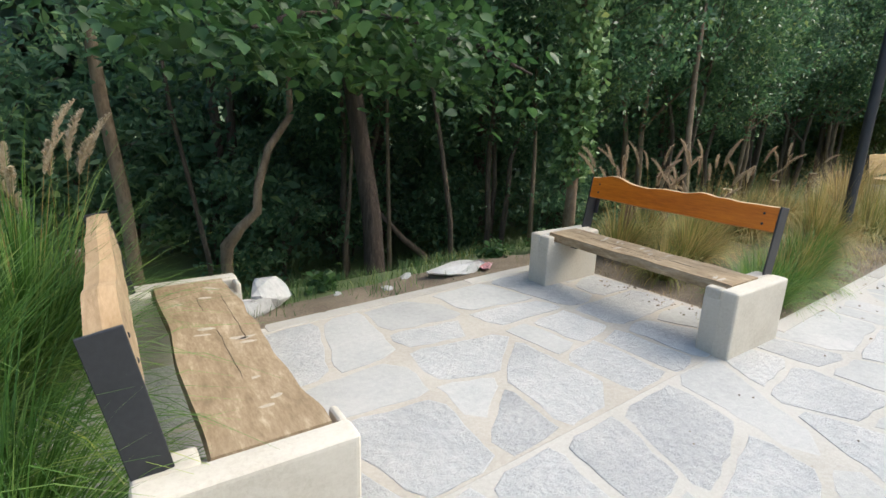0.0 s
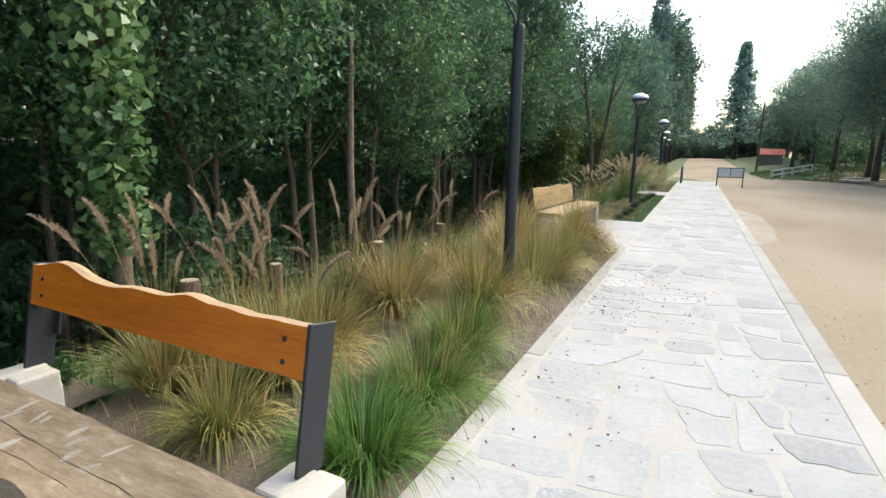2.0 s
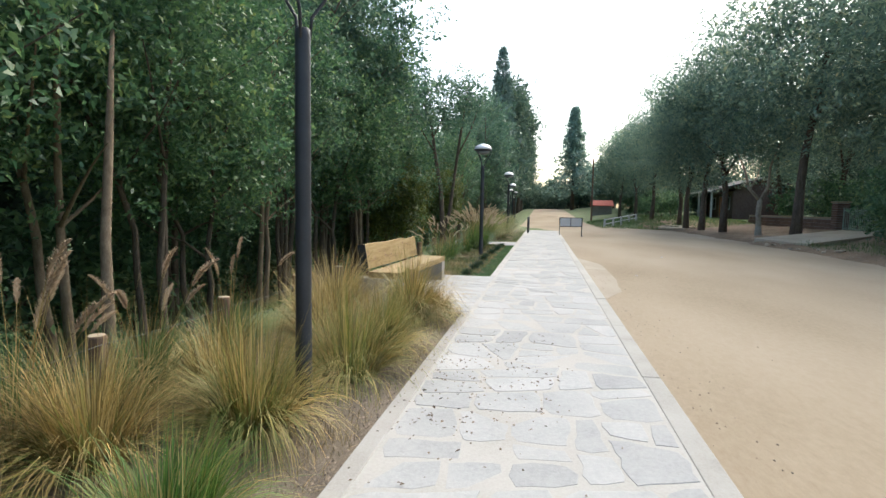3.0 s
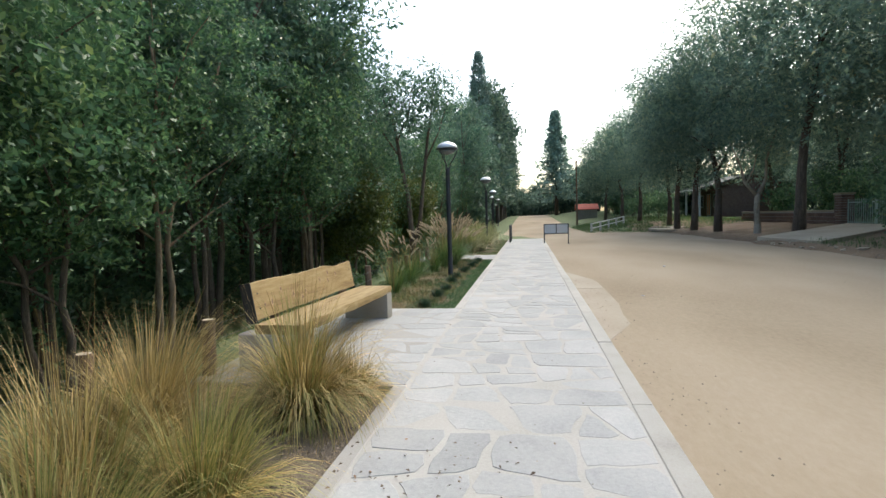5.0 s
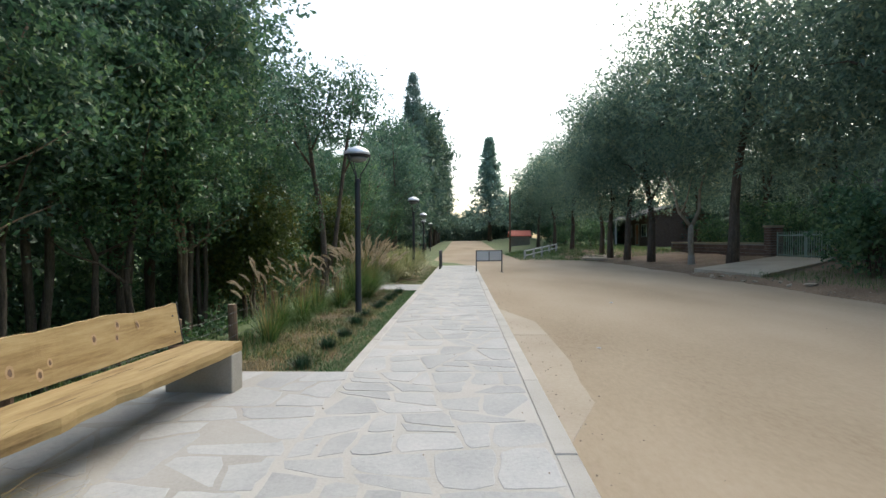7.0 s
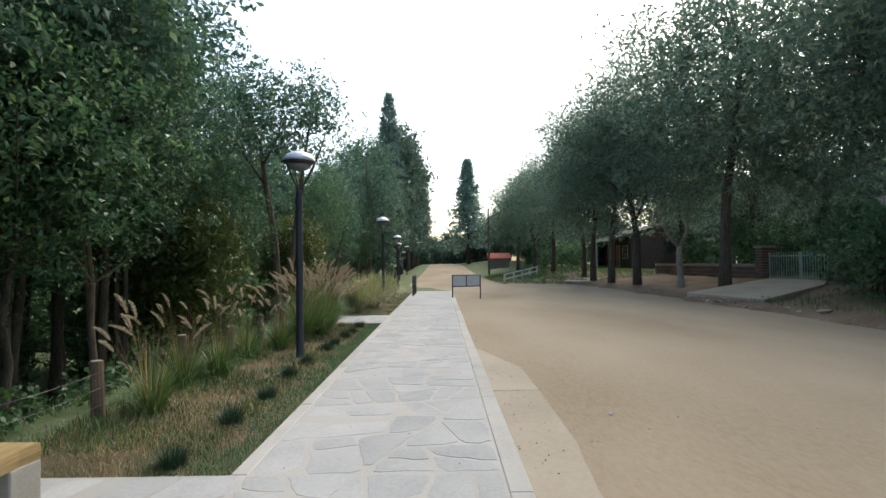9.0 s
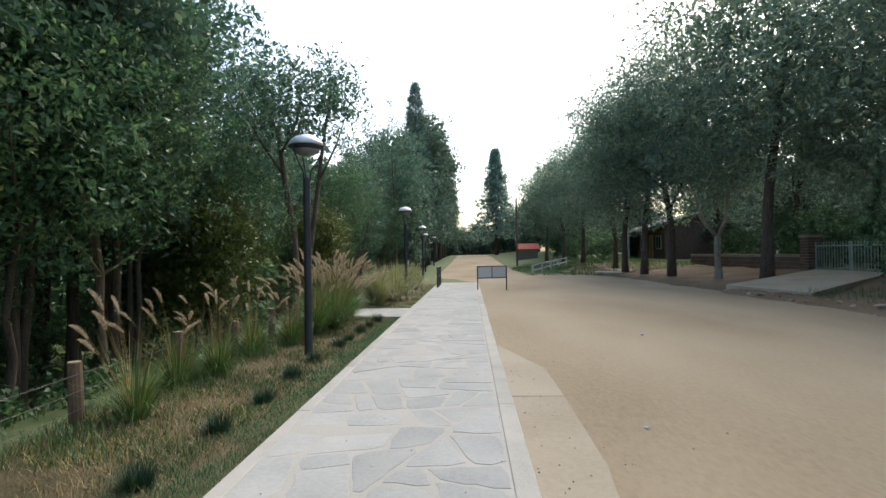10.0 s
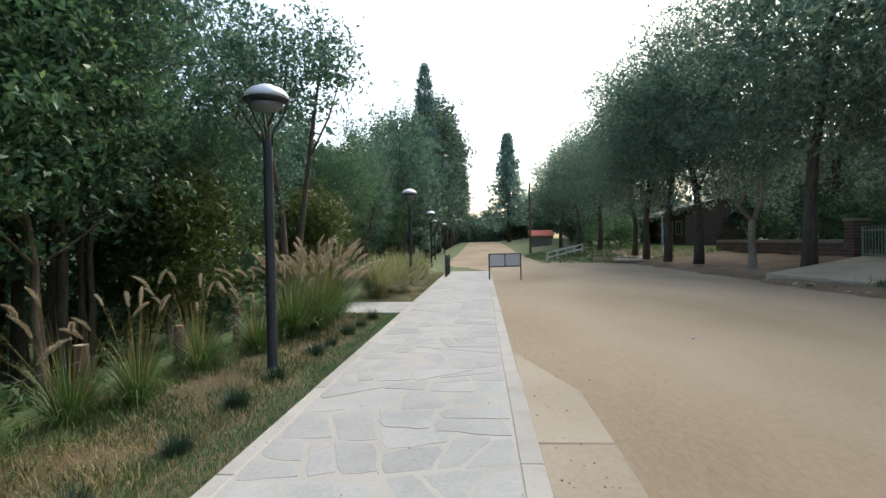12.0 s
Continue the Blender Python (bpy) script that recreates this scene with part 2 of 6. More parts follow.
# ---- mesh helpers ----
def mesh_np(name, verts, faces, material):
    """A mesh from arrays of corners and equal-sided faces."""
    me = bpy.data.meshes.new(name)
    verts, faces = np.asarray(verts, np.float32), np.asarray(faces, np.int32)
    k = faces.shape[1]
    me.vertices.add(len(verts))
    me.vertices.foreach_set("co", verts.ravel())
    me.loops.add(faces.size)
    me.loops.foreach_set("vertex_index", faces.ravel())
    me.polygons.add(len(faces))
    me.polygons.foreach_set("loop_start", np.arange(0, faces.size, k, dtype=np.int32))
    me.update(calc_edges=True)
    me.materials.append(material)
    return me


def finish(ob, parent, label):
    if parent is not None:
        ob.parent = parent
    if label:
        ob["label"] = label
    return ob


def part(name, bm, material, parent=None, label="", smooth=False):
    """Links a bmesh as one mesh object under a thing or a part."""
    me = bpy.data.meshes.new(name)
    bmesh.ops.recalc_face_normals(bm, faces=bm.faces)
    bm.to_mesh(me)
    bm.free()
    for mm in material if isinstance(material, (list, tuple)) else [material]:
        me.materials.append(mm)
    if smooth:
        me.polygons.foreach_set("use_smooth", [True] * len(me.polygons))
    return finish(new(name, me), parent, label)


def part_me(name, me, parent=None, label=""):
    return finish(new(name, me), parent, label)


def box(x0, x1, y0, y1, z0, z1, bevel=0.0, segs=2, bm=None):
    bm2 = bmesh.new()
    bmesh.ops.create_cube(bm2, size=1)
    for v in bm2.verts:
        v.co = Vector((x0 + (v.co.x + 0.5) * (x1 - x0), y0 + (v.co.y + 0.5) * (y1 - y0), z0 + (v.co.z + 0.5) * (z1 - z0)))
    if bevel:
        bmesh.ops.bevel(bm2, geom=bm2.edges[:], offset=bevel, segments=segs, profile=0.6, affect="EDGES")
    if bm is None:
        return bm2
    me = bpy.data.meshes.new("tmp")
    bm2.to_mesh(me)
    bm2.free()
    bm.from_mesh(me)
    bpy.data.meshes.remove(me)
    return bm


def tube(bm, pts, radii, sides=8, rough=0.0, cap=True):
    """A tapered tube along a line of points, joined into bm."""
    rings, pts = [], [Vector(p) for p in pts]
    side = None
    for i, p in enumerate(pts):
        d = (pts[min(i + 1, len(pts) - 1)] - pts[max(i - 1, 0)]).normalized()
        if side is None:
            side = d.orthogonal().normalized()
        side = (side - d * side.dot(d)).normalized()
        up = d.cross(side)
        ring = []
        for k in range(sides):
            a = 2 * math.pi * k / sides
            w = side * math.cos(a) + up * math.sin(a)
            r = radii[i]
            if rough:
                r *= 1 + rough * noise.noise(p * 2.3 + w * 1.7)
            ring.append(bm.verts.new(p + w * r))
        rings.append(ring)
    for a, b in zip(rings, rings[1:]):
        for k in range(sides):
            bm.faces.new((a[k], a[(k + 1) % sides], b[(k + 1) % sides], b[k]))
    if cap:
        bm.faces.new(rings[0][::-1])
        bm.faces.new(rings[-1])
    return bm


def spin(bm, profile, sides=24):
    """A turned body from (radius, height) pairs."""
    rings = [[bm.verts.new((r * math.cos(2 * math.pi * k / sides), r * math.sin(2 * math.pi * k / sides), z)) for k in range(sides)] for r, z in profile]
    for a, b in zip(rings, rings[1:]):
        for k in range(sides):
            bm.faces.new((a[k], a[(k + 1) % sides], b[(k + 1) % sides], b[k]))
    bm.faces.new(rings[0][::-1])
    bm.faces.new(rings[-1])
    return bm


def empty(name, m=Matrix.Identity(4)):
    ob = new(name)
    ob.matrix_world = m
    ob.empty_display_size = 0.1
    return ob


# ---- ground, road, paving ----
def smooth01(a, b, v):
    k = min(1.0, max(0.0, (v - a) / (b - a)))
    return k * k * (3 - 2 * k)


def rise(x):
    """The lane climbs gently in the distance."""
    return 1.25 * smooth01(44, 125, x)


def road_left(x):
    return 0.3 + 2.6 * smooth01(36.5, 46, x)


def road_right(x):
    return -7.3 + 4.6 * smooth01(43, 54, x)


def ground_z(x, y):
    n = noise.noise(Vector((x * 0.5, y * 0.5, 0.3)))
    n2 = noise.noise(Vector((x * 2.1, y * 2.1, 4.3)))
    z = rise(x)
    if y > 3.95:
        z += -1.35 * smooth01(4.05, 8.5, y) + 0.10 * n * smooth01(4.0, 6.0, y) + 0.02 * n2 - 0.03
    elif y > road_left(x):
        z += -0.09 if x < 37 else -0.03 + 0.03 * n
    elif y > road_right(x):
        z += -0.16
    else:
        d = road_right(x) - y + 0.4 * noise.noise(Vector((x * 0.6, y * 0.6, 8.0))) * smooth01(0, 0.6, road_right(x) - y)
        z += -0.16 + 0.26 * smooth01(0.0, 1.6, d) + 0.40 * smooth01(1.5, 7.5, d) + (0.07 * n + 0.035 * n2) * smooth01(0, 0.7, d)
    return z


def axis(spans):
    out = []
    for a, b, step in spans:
        out += list(np.arange(a, b, step))
    return np.array(out + [spans[-1][1]])


def sheet(name, xs, ys, height, material, label, uneven=None):
    verts = [(x, y, height(x, y)) for y in ys for x in xs]
    w = len(xs)
    faces = [(j * w + i, j * w + i + 1, (j + 1) * w + i + 1, (j + 1) * w + i) for j in range(len(ys) - 1) for i in range(w - 1)]
    me = mesh_np(name, verts, faces, material)
    me.polygons.foreach_set("use_smooth", [True] * len(me.polygons))
    return tagged(new(name, me), label, "ground", kind="structure")


sheet("ground", axis([(-900, -60, 120), (-60, -8, 4), (-8, 50, 0.4), (50, 140, 3), (140, 1200, 106)]),
      axis([(-900, -60, 120), (-60, -16, 4), (-16, -6.5, 0.25), (-6.5, 3.5, 1.0), (3.5, 9, 0.25), (9, 24, 1.0), (24, 60, 6), (60, 900, 120)]),
      ground_z, M_SOIL, "dark forest soil with patchy low grass")


def verge_z(x, y):
    return ground_z(x, y) + 0.012


sheet("verge", axis([(-8, 56, 0.25)]), axis([(-14.2, -6.6, 0.2)]), verge_z, M_VERGE, "bare trampled earth verge under the roadside trees")

road_v, road_f = [], []
road_xs = axis([(-60, -6, 6), (-6, 44, 0.5), (44, 150, 2)])
for x in road_xs:
    for k in range(25):
        f = k / 24
        y = road_left(x) * (1 - f) + (road_right(x) - (0.9 if x < 46 else 0.2)) * f
        n = noise.noise(Vector((x * 0.25, y * 0.6, 9.0)))
        road_v.append((x, y, rise(x) - 0.06 + 0.012 * n + 0.03 * math.sin(math.pi * f)))
for i in range(len(road_xs) - 1):
    for k in range(24):
        a = i * 25 + k
        road_f.append((a, a + 1, a + 26, a + 25))
road_me = mesh_np("road", road_v, road_f, M_SAND)
road_me.polygons.foreach_set("use_smooth", [True] * len(road_f))
tagged(new("road", road_me), "pale compacted sand road with faint wheel marks", "road", kind="structure")

PATH_Y0, PATH_Y1 = 0.352, 2.02
pave = tagged(part("pavement", box(-4, 37, 0.215, 2.14, -0.3, 0.0), M_MORTAR), "pale flagstone footpath set in sandy mortar", "pavement", kind="structure")
bay1 = tagged(part("pavement_bay_1", box(-0.6, 3.82, 2.14, 4.02, -0.3, 0.001), M_MORTART), "paved seating bay of large irregular flagstones", "pavement", kind="structure")
bay2 = tagged(part("pavement_bay_2", box(10.6, 14.2, 2.14, 3.95, -0.3, 0.001), M_MORTAR), "paved seating bay beside the footpath", "pavement", kind="structure")
bay3 = tagged(part("pavement_bay_3", box(23.05, 24.9, 2.14, 4.6, -0.3, 0.001), M_MORTAR), "short paved side path off the footpath", "pavement", kind="structure")


def bed_z(x, y):
    z = -0.02 + 0.03 * noise.noise(Vector((x * 1.3, y * 1.3, 2.0))) + 0.05 * smooth01(2.4, 3.3, y) - 0.25 * smooth01(3.7, 4.6, y)
    # settles below the paving along every edge
    d = min(min(abs(x - e) for e in (-0.6, 3.82, 10.6, 14.2, 23.05, 24.9)), y - 2.12)
    return z - max(0.0, z + 0.025) * (1 - smooth01(0.03, 0.4, d))


sheet("planting_bed_1", axis([(3.8, 10.78, 0.15)]), axis([(2.1, 4.7, 0.13)]), bed_z, M_GRAVEL, "gravelly planting bed with dry grass litter")
sheet("planting_bed_2", axis([(14.18, 23.08, 0.15)]), axis([(2.1, 4.7, 0.13)]), bed_z, M_BED, "planting bed of dry thatch and short green grass")
sheet("planting_bed_3", axis([(24.88, 37.2, 0.2)]), axis([(2.1, 4.7, 0.13)]), bed_z, M_BED, "planting bed of dry thatch beyond the side path")
sheet("planting_bed_4", axis([(-5.0, -0.55, 0.2)]), axis([(2.1, 4.7, 0.13)]), bed_z, M_GRAVEL, "planting bed under tall grass")
sheet("bank_edge", axis([(-1.2, 4.3, 0.12)]), axis([(4.0, 4.75, 0.09)]), lambda x, y: ground_z(x, y) + 0.03 + 0.03 * noise.noise(Vector((x * 3, y * 3, 1))) - 0.10 * smooth01(4.45, 4.75, y), M_GRAVEL, "strip of bare brown earth along the paved bay")

# kerbs
def kerb_run(name, x0, x1, y0, y1, top, label):
    ob = tagged(empty(name, pose(x0, y0, 0)), label, "kerb", kind="structure")
    rng = random.Random(x0 * 7 + y0)
    x = x0
    while x < x1 - 0.05:
        w = min(rng.uniform(1.5, 2.6), x1 - x)
        k = part("kerb_stone", box(0, w - 0.004, 0, y1 - y0, -0.25, top + rng.uniform(-0.003, 0.003), 0.007, 1), M_KERB, ob)
        k.location = (x - x0, rng.uniform(-0.004, 0.004), 0)
        x += w
    return ob


kerb_run("kerb_1", -4, 36.5, 0.205, 0.35, 0.008, "worn pale concrete kerb along the sand road")
kerb_run("kerb_2", 3.85, 10.6, 2.03, 2.145, 0.008, "low concrete edging of the planting bed")
kerb_run("kerb_3", 14.2, 23.05, 2.03, 2.145, 0.008, "low concrete edging of the planting bed")
kerb_run("kerb_4", 24.9, 36.5, 2.03, 2.145, 0.008, "low concrete edging of the planting bed")
kerb_run("kerb_5", -0.6, 3.85, 3.94, 4.06, 0.006, "pale concrete rim of the paved bay")


# ---- benches ----
def plank(length, width, thick, seed, wave, hump=0.0, cuts=40, upright=False):
    """A live-edge board along y; its free edge (front or top) wanders, the faces are slightly hewn."""
    bm = bmesh.new()
    rows = []
    prof = [(0, 0), (0, 0.5), (0, 1), (0.5, 1), (1, 1), (1, 0.5), (1, 0), (0.5, 0)]
    for i in range(cuts + 1):
        y = length * (i / cuts - 0.5)
        e = wave * noise.noise(Vector((y * 1.9, seed, 0))) + wave * 0.45 * noise.noise(Vector((y * 6.1, seed, 5)))
        e += hump * (math.exp(-((y / length + 0.34) / 0.09) ** 2) + 0.5 * math.exp(-((y / length - 0.16) / 0.05) ** 2))
        b = 0.4 * wave * noise.noise(Vector((y * 2.2, seed, 9)))
        ring = []
        for u, v in prof:
            a = b + (width + e - b) * u
            c = thick * v + 0.004 * noise.noise(Vector((y * 5, u * 3 + seed, v)))
            if u in (0, 1) and v in (0, 1):
                a += 0.007 * (1 if u == 0 else -1)
            ring.append(bm.verts.new((c, y, a) if upright else (a, y, c)))
        rows.append(ring)
    for r, s in zip(rows, rows[1:]):
        for k in range(8):
            bm.faces.new((r[k], r[(k + 1) % 8], s[(k + 1) % 8], s[k]))
    bm.faces.new(rows[0][::-1])
    bm.faces.new(rows[-1])
    bmesh.ops.recalc_face_normals(bm, faces=bm.faces)
    return bm


def add_cracks(parent, length, width, top, seed, material):
    """Long drying cracks and knots, set a hair above the board."""
    rng = random.Random(seed)
    for _ in range(3):
        bm = bmesh.new()
        y, x = rng.uniform(-0.42, 0.2) * length, rng.uniform(0.15, 0.85) * width
        pts = [Vector((x + 0.010 * noise.noise(Vector((k * 0.4, seed, x * 9))), y + k * 0.05, top)) for k in range(rng.randint(7, 15))]
        pts = [p for p in pts if abs(p.y) < length * 0.48]
        if len(pts) > 2:
            tube(bm, pts, [0.0005] + [0.0014] * (len(pts) - 2) + [0.0005], 4)
            part("crack", bm, M_BARK, parent)
        else:
            bm.free()


def add_wear(parent, length, width, top, seed):
    """Pale gouges across the grain where the surface has worn through."""
    rng = random.Random(seed)
    for _ in range(13):
        bm = bmesh.new()
        x, y, a = rng.uniform(0.2, 0.8) * width, rng.uniform(-0.44, 0.44) * length, rng.gauss(0, 0.3)
        u, w = rng.uniform(0.02, 0.05), rng.uniform(0.008, 0.018)
        ring = []
        for k in range(14):
            f = k / 14 * 6.283
            r = 1 + 0.35 * noise.noise(Vector((math.cos(f) * 1.5, math.sin(f) * 1.5, seed + y * 9)))
            px, py = math.cos(f) * u * r, math.sin(f) * w * r
            ring.append(bm.verts.new((x + px * math.cos(a) - py * math.sin(a), y + px * math.sin(a) + py * math.cos(a), top)))
        bm.faces.new(ring)
        part("worn_patch", bm, M_WORN, parent, "pale worn gouge")


def add_knots(parent, length, height, front, seed):
    """Dark knots with a paler ring on the face of a board."""
    rng = random.Random(seed)
    for _ in range(11):
        y, z, r = rng.uniform(-0.46, 0.46) * length, rng.uniform(0.12, 0.88) * height, rng.uniform(0.008, 0.02)
        for k, (scale, material, name) in enumerate(((1.9, M_WOODN, "knot_ring"), (1.0, M_POST, "knot"))):
            bm = bmesh.new()
            bmesh.ops.create_circle(bm, cap_ends=True, segments=12, radius=r * scale)
            for v in bm.verts:
                v.co = Vector((front + 0.0008 * (k + 1), y + v.co.x * 0.8 + 0.002 * rng.uniform(-1, 1), z + v.co.y * 1.25))
            part(name, bm, material, parent)


def bench(m, length, seed, seat_mat, back_mat, block_mat, label, back_h=0.19, back_z=0.67, back_t=0.055, seat_w=0.40, seat_t=0.065, hump=0.03, block=(0.62, 0.205, 0.42), edge_mat=None, lean=9.5, post_x=0.065, seat_x=0.2, inset=(0.62, 0.62), lips=True):
    """Bench facing +x, centred on y, on two cast blocks with notched tops and two leaning steel plates."""
    ob = tagged(empty("bench", m), label, "bench")
    d, w, h = block
    for s in (-1, 1):
        y0, y1 = (-length / 2, -length / 2 + w) if s < 0 else (length / 2 - w, length / 2)
        yo = (y0, y0 + w * 0.52) if s < 0 else (y1 - w * 0.52, y1)
        yi = (y0 + w * 0.5, y1) if s < 0 else (y0, y1 - w * 0.5)
        if lips:
            base = part("block", box(0, d, yo[0], yo[1], -0.08, h, 0.02, 3), block_mat, ob)
            part("block_seat", box(0.002, d - 0.002, min(yi[0], yo[1] - 0.03) if s < 0 else yi[0], yi[1] if s < 0 else max(yi[1], yo[0] + 0.03), -0.08, h - seat_t + 0.004, 0.012, 2), block_mat, base)
            part("block_lip", box(0.005, seat_x - 0.012, yi[0], yi[1], h - seat_t - 0.03, h - 0.004, 0.018, 3), block_mat, base)
            part("block_lip", box(seat_x + seat_w + 0.035, d - 0.003, yi[0], yi[1], h - seat_t - 0.03, h - 0.003, 0.018, 3), block_mat, base)
        else:
            part("block", box(0, d, y0, y1, -0.08, h - seat_t + 0.006, 0.016, 3), block_mat, ob)
        # leaning steel plate that closes the end of the board
        yp = y0 + w * inset[0] if s < 0 else y1 - w * inset[1]
        bm = bmesh.new()
        box(-0.055, 0.055, -0.006, 0.006, 0, (back_z + back_h - h) / math.cos(radians(lean)) + 0.012, 0.002, 1, bm)
        box(-0.055, -0.043, 0.006 if s < 0 else -0.045, 0.045 if s < 0 else -0.006, max(0.02, back_z - h - 0.12), max(0.1, back_z - h + 0.03), 0.002, 1, bm)
        bmesh.ops.transform(bm, matrix=pose(post_x, yp, h - 0.01, 0, -lean, 0), verts=bm.verts)
        part("backrest_post", bm, M_STEEL, ob, "dark painted steel upright")
        bm = box(0.30, 0.35, yi[0] - 0.06 if s > 0 else yi[1] - 0.02, yi[0] + 0.02 if s > 0 else yi[1] + 0.06, h - seat_t - 0.055, h - seat_t - 0.002, 0.003, 1)
        part("seat_bracket", bm, M_STEEL, ob)
    inner = length - w * 1.0 if lips else length - 0.02
    bm = plank(inner, seat_w, seat_t, seed, 0.035)
    seat = part("seat", bm, seat_mat, ob)
    seat.location = (seat_x, 0, h - seat_t + 0.006)
    add_cracks(seat, inner, seat_w, seat_t + 0.0006, seed, M_BARK)
    if seat_mat is M_WOODB:
        add_wear(seat, inner, seat_w, seat_t + 0.0012, seed)
    bm = plank(length - w * sum(inset) - 0.016, back_h, back_t, seed + 4, 0.022, hump, upright=True)
    if edge_mat:
        for f in bm.faces:
            f.material_index = 1 if f.normal.z > 0.5 else 0
    back = part("backrest", bm, [back_mat, edge_mat] if edge_mat else back_mat, ob)
    back.matrix_basis = pose(post_x, 0, h - 0.01, 0, -lean, 0) @ pose(0.052 - back_t, w * (inset[0] - inset[1]) / 2, back_z - h + 0.012)
    if seat_mat is M_WOODY:
        add_knots(back, length * 0.85, back_h, back_t + 0.001, seed)
    for s in (-1, 1):
        for k in (0.3, 0.7):
            bm = spin(bmesh.new(), [(0.004, -0.004), (0.009, 0), (0.009, 0.003), (0.004, 0.005)], 8)
            bmesh.ops.transform(bm, matrix=pose(back_t, s * (length / 2 - w * sum(inset) / 2 - 0.09), back_h * k, 0, 90, 0), verts=bm.verts)
            part("bolt", bm, M_STEEL, back)
    return ob


bench(pose(0.125, 3.11, 0, 0, 0, -4.6), 1.86, 3, M_WOODB, M_WOODB, M_BLOCK, "weathered brown plank bench on cream cast blocks", back_t=0.09, back_z=0.655, back_h=0.205, edge_mat=M_WOODN, seat_x=0.2, seat_w=0.37, block=(0.64, 0.21, 0.42))
bench(pose(3.755, 2.885, 0, 0, 0, 177.1), 1.72, 11, M_WOODB, M_WOODO, M_BLOCK, "bench with orange varnished wavy backrest on cream blocks", edge_mat=M_WOODN, seat_w=0.33, seat_x=0.18, post_x=0.03, back_z=0.68, back_h=0.17, hump=0.035, inset=(0.38, 0.6))
bench(pose(12.29, 3.62, 0, 0, 0, -92.7), 2.72, 21, M_WOODY, M_WOODY, M_BLOCKG, "long pale pine plank bench on grey concrete blocks", back_h=0.355, back_z=0.428, back_t=0.06, hump=0.015, seat_w=0.46, seat_t=0.085, seat_x=0.17, post_x=0.08, lips=False)


# ---- street lamps ----
def lamp_post():
    ob = empty("street_lamp")
    bm = spin(bmesh.new(), [(0.075, -0.05), (0.075, 0.01), (0.066, 0.02), (0.058, 0.05), (0.053, 0.6), (0.05, 2.42), (0.05, 2.46), (0.042, 2.47)], 20)
    part("pole", bm, M_STEEL, ob, smooth=True)
    for k in range(3):
        a = radians(30 + 120 * k)
        c, s = math.cos(a), math.sin(a)
        bm = tube(bmesh.new(), [(0.045 * c, 0.045 * s, 2.40), (0.06 * c, 0.06 * s, 2.55), (0.14 * c, 0.14 * s, 2.66), (0.21 * c, 0.21 * s, 2.79), (0.235 * c, 0.235 * s, 2.88)], [0.011] * 5, 8)
        part("arm", bm, M_STEEL, ob, smooth=True)
    bm = spin(bmesh.new(), [(0.15, 2.85), (0.232, 2.878), (0.246, 2.888), (0.246, 2.9), (0.235, 2.904)], 32)
    part("rim", bm, M_STEEL, ob, smooth=True)
    bm = spin(bmesh.new(), [(0.238, 2.905), (0.228, 2.945), (0.20, 2.985), (0.155, 3.018), (0.095, 3.04), (0.075, 3.042), (0.07, 3.055), (0.02, 3.06)], 32)
    part("shade", bm, M_DOME, ob, "brushed metal dome", smooth=True)
    bm = spin(bmesh.new(), [(0.03, 2.765), (0.10, 2.78), (0.16, 2.81), (0.19, 2.85)], 28)
    part("bowl", bm, M_GLASS, ob, "clear plastic bowl", smooth=True)
    return tagged(ob, "dark steel lamp post with brushed metal dome head", "street lamp", "street lamps along the footpath")


lamp = lamp_post()
lamp.matrix_world = pose(18.46, 2.82, 0)
for x, y, a in ((7.3, 2.74, 40), (29.6, 2.82, 15), (41.6, 3.3, 70), (54.0, 4.2, 5), (67.0, 4.4, 5)):
    copy_thing(lamp, pose(x, y, rise(x) if x > 44 else 0, 0, 0, a))


# ---- wire fence ----
def fence(xs, ys, seed):
    ob = tagged(empty("wire_fence", pose(xs[0], ys[0], 0)), "low wire fence on short grey timber posts", "fence")
    rng = random.Random(seed)
    tops = []
    for x, y in zip(xs, ys):
        lean = Vector((rng.uniform(-0.02, 0.02), rng.uniform(-0.02, 0.02), 0))
        r, h = rng.uniform(0.05, 0.065), rng.uniform(0.49, 0.56)
        o = Vector((x - xs[0], y - ys[0], 0))
        bm = tube(bmesh.new(), [o + Vector((0, 0, -0.4)), o + lean * 0.3, o + lean * 0.7 + Vector((0, 0, h * 0.6)), o + lean + Vector((0, 0, h - 0.012)), o + lean + Vector((0, 0, h))],
                  [r, r, r * 0.97, r * 0.95, r * 0.86], 12, 0.08)
        p = part("post", bm, M_POST, ob, smooth=False)
        bm = bmesh.new()
        bmesh.ops.create_circle(bm, cap_ends=True, segments=12, radius=r * 0.84)
        bmesh.ops.translate(bm, verts=bm.verts, vec=o + lean + Vector((0, 0, h + 0.002)))
        part("sawn_top", bm, M_POSTTOP, p)
        tops.append(o)
    for z in (0.16, 0.31, 0.45):
        pts = []
        for a, b in zip(tops, tops[1:]):
            for k in range(4):
                f = k / 4
                pts.append(a.lerp(b, f) + Vector((0, -0.055, z - 0.02 * math.sin(math.pi * f))))
        pts.append(tops[-1] + Vector((0, -0.055, z)))
        part("wire", tube(bmesh.new(), pts, [0.0028] * len(pts), 5), M_WIRE, ob)
    return ob


fence([4.72, 5.45, 6.78, 8.09, 9.44, 10.8, 12.3, 14.11, 15.5, 17.06, 18.4, 19.8, 21.2, 22.6], [3.9, 3.9, 3.88, 3.86, 3.85, 3.9, 4.02, 3.84, 3.84, 3.84, 3.84, 3.86, 3.88, 3.9], 5)
fence([0.08, -1.3, -2.7, -4.0], [4.6, 4.5, 4.4, 4.3], 6)


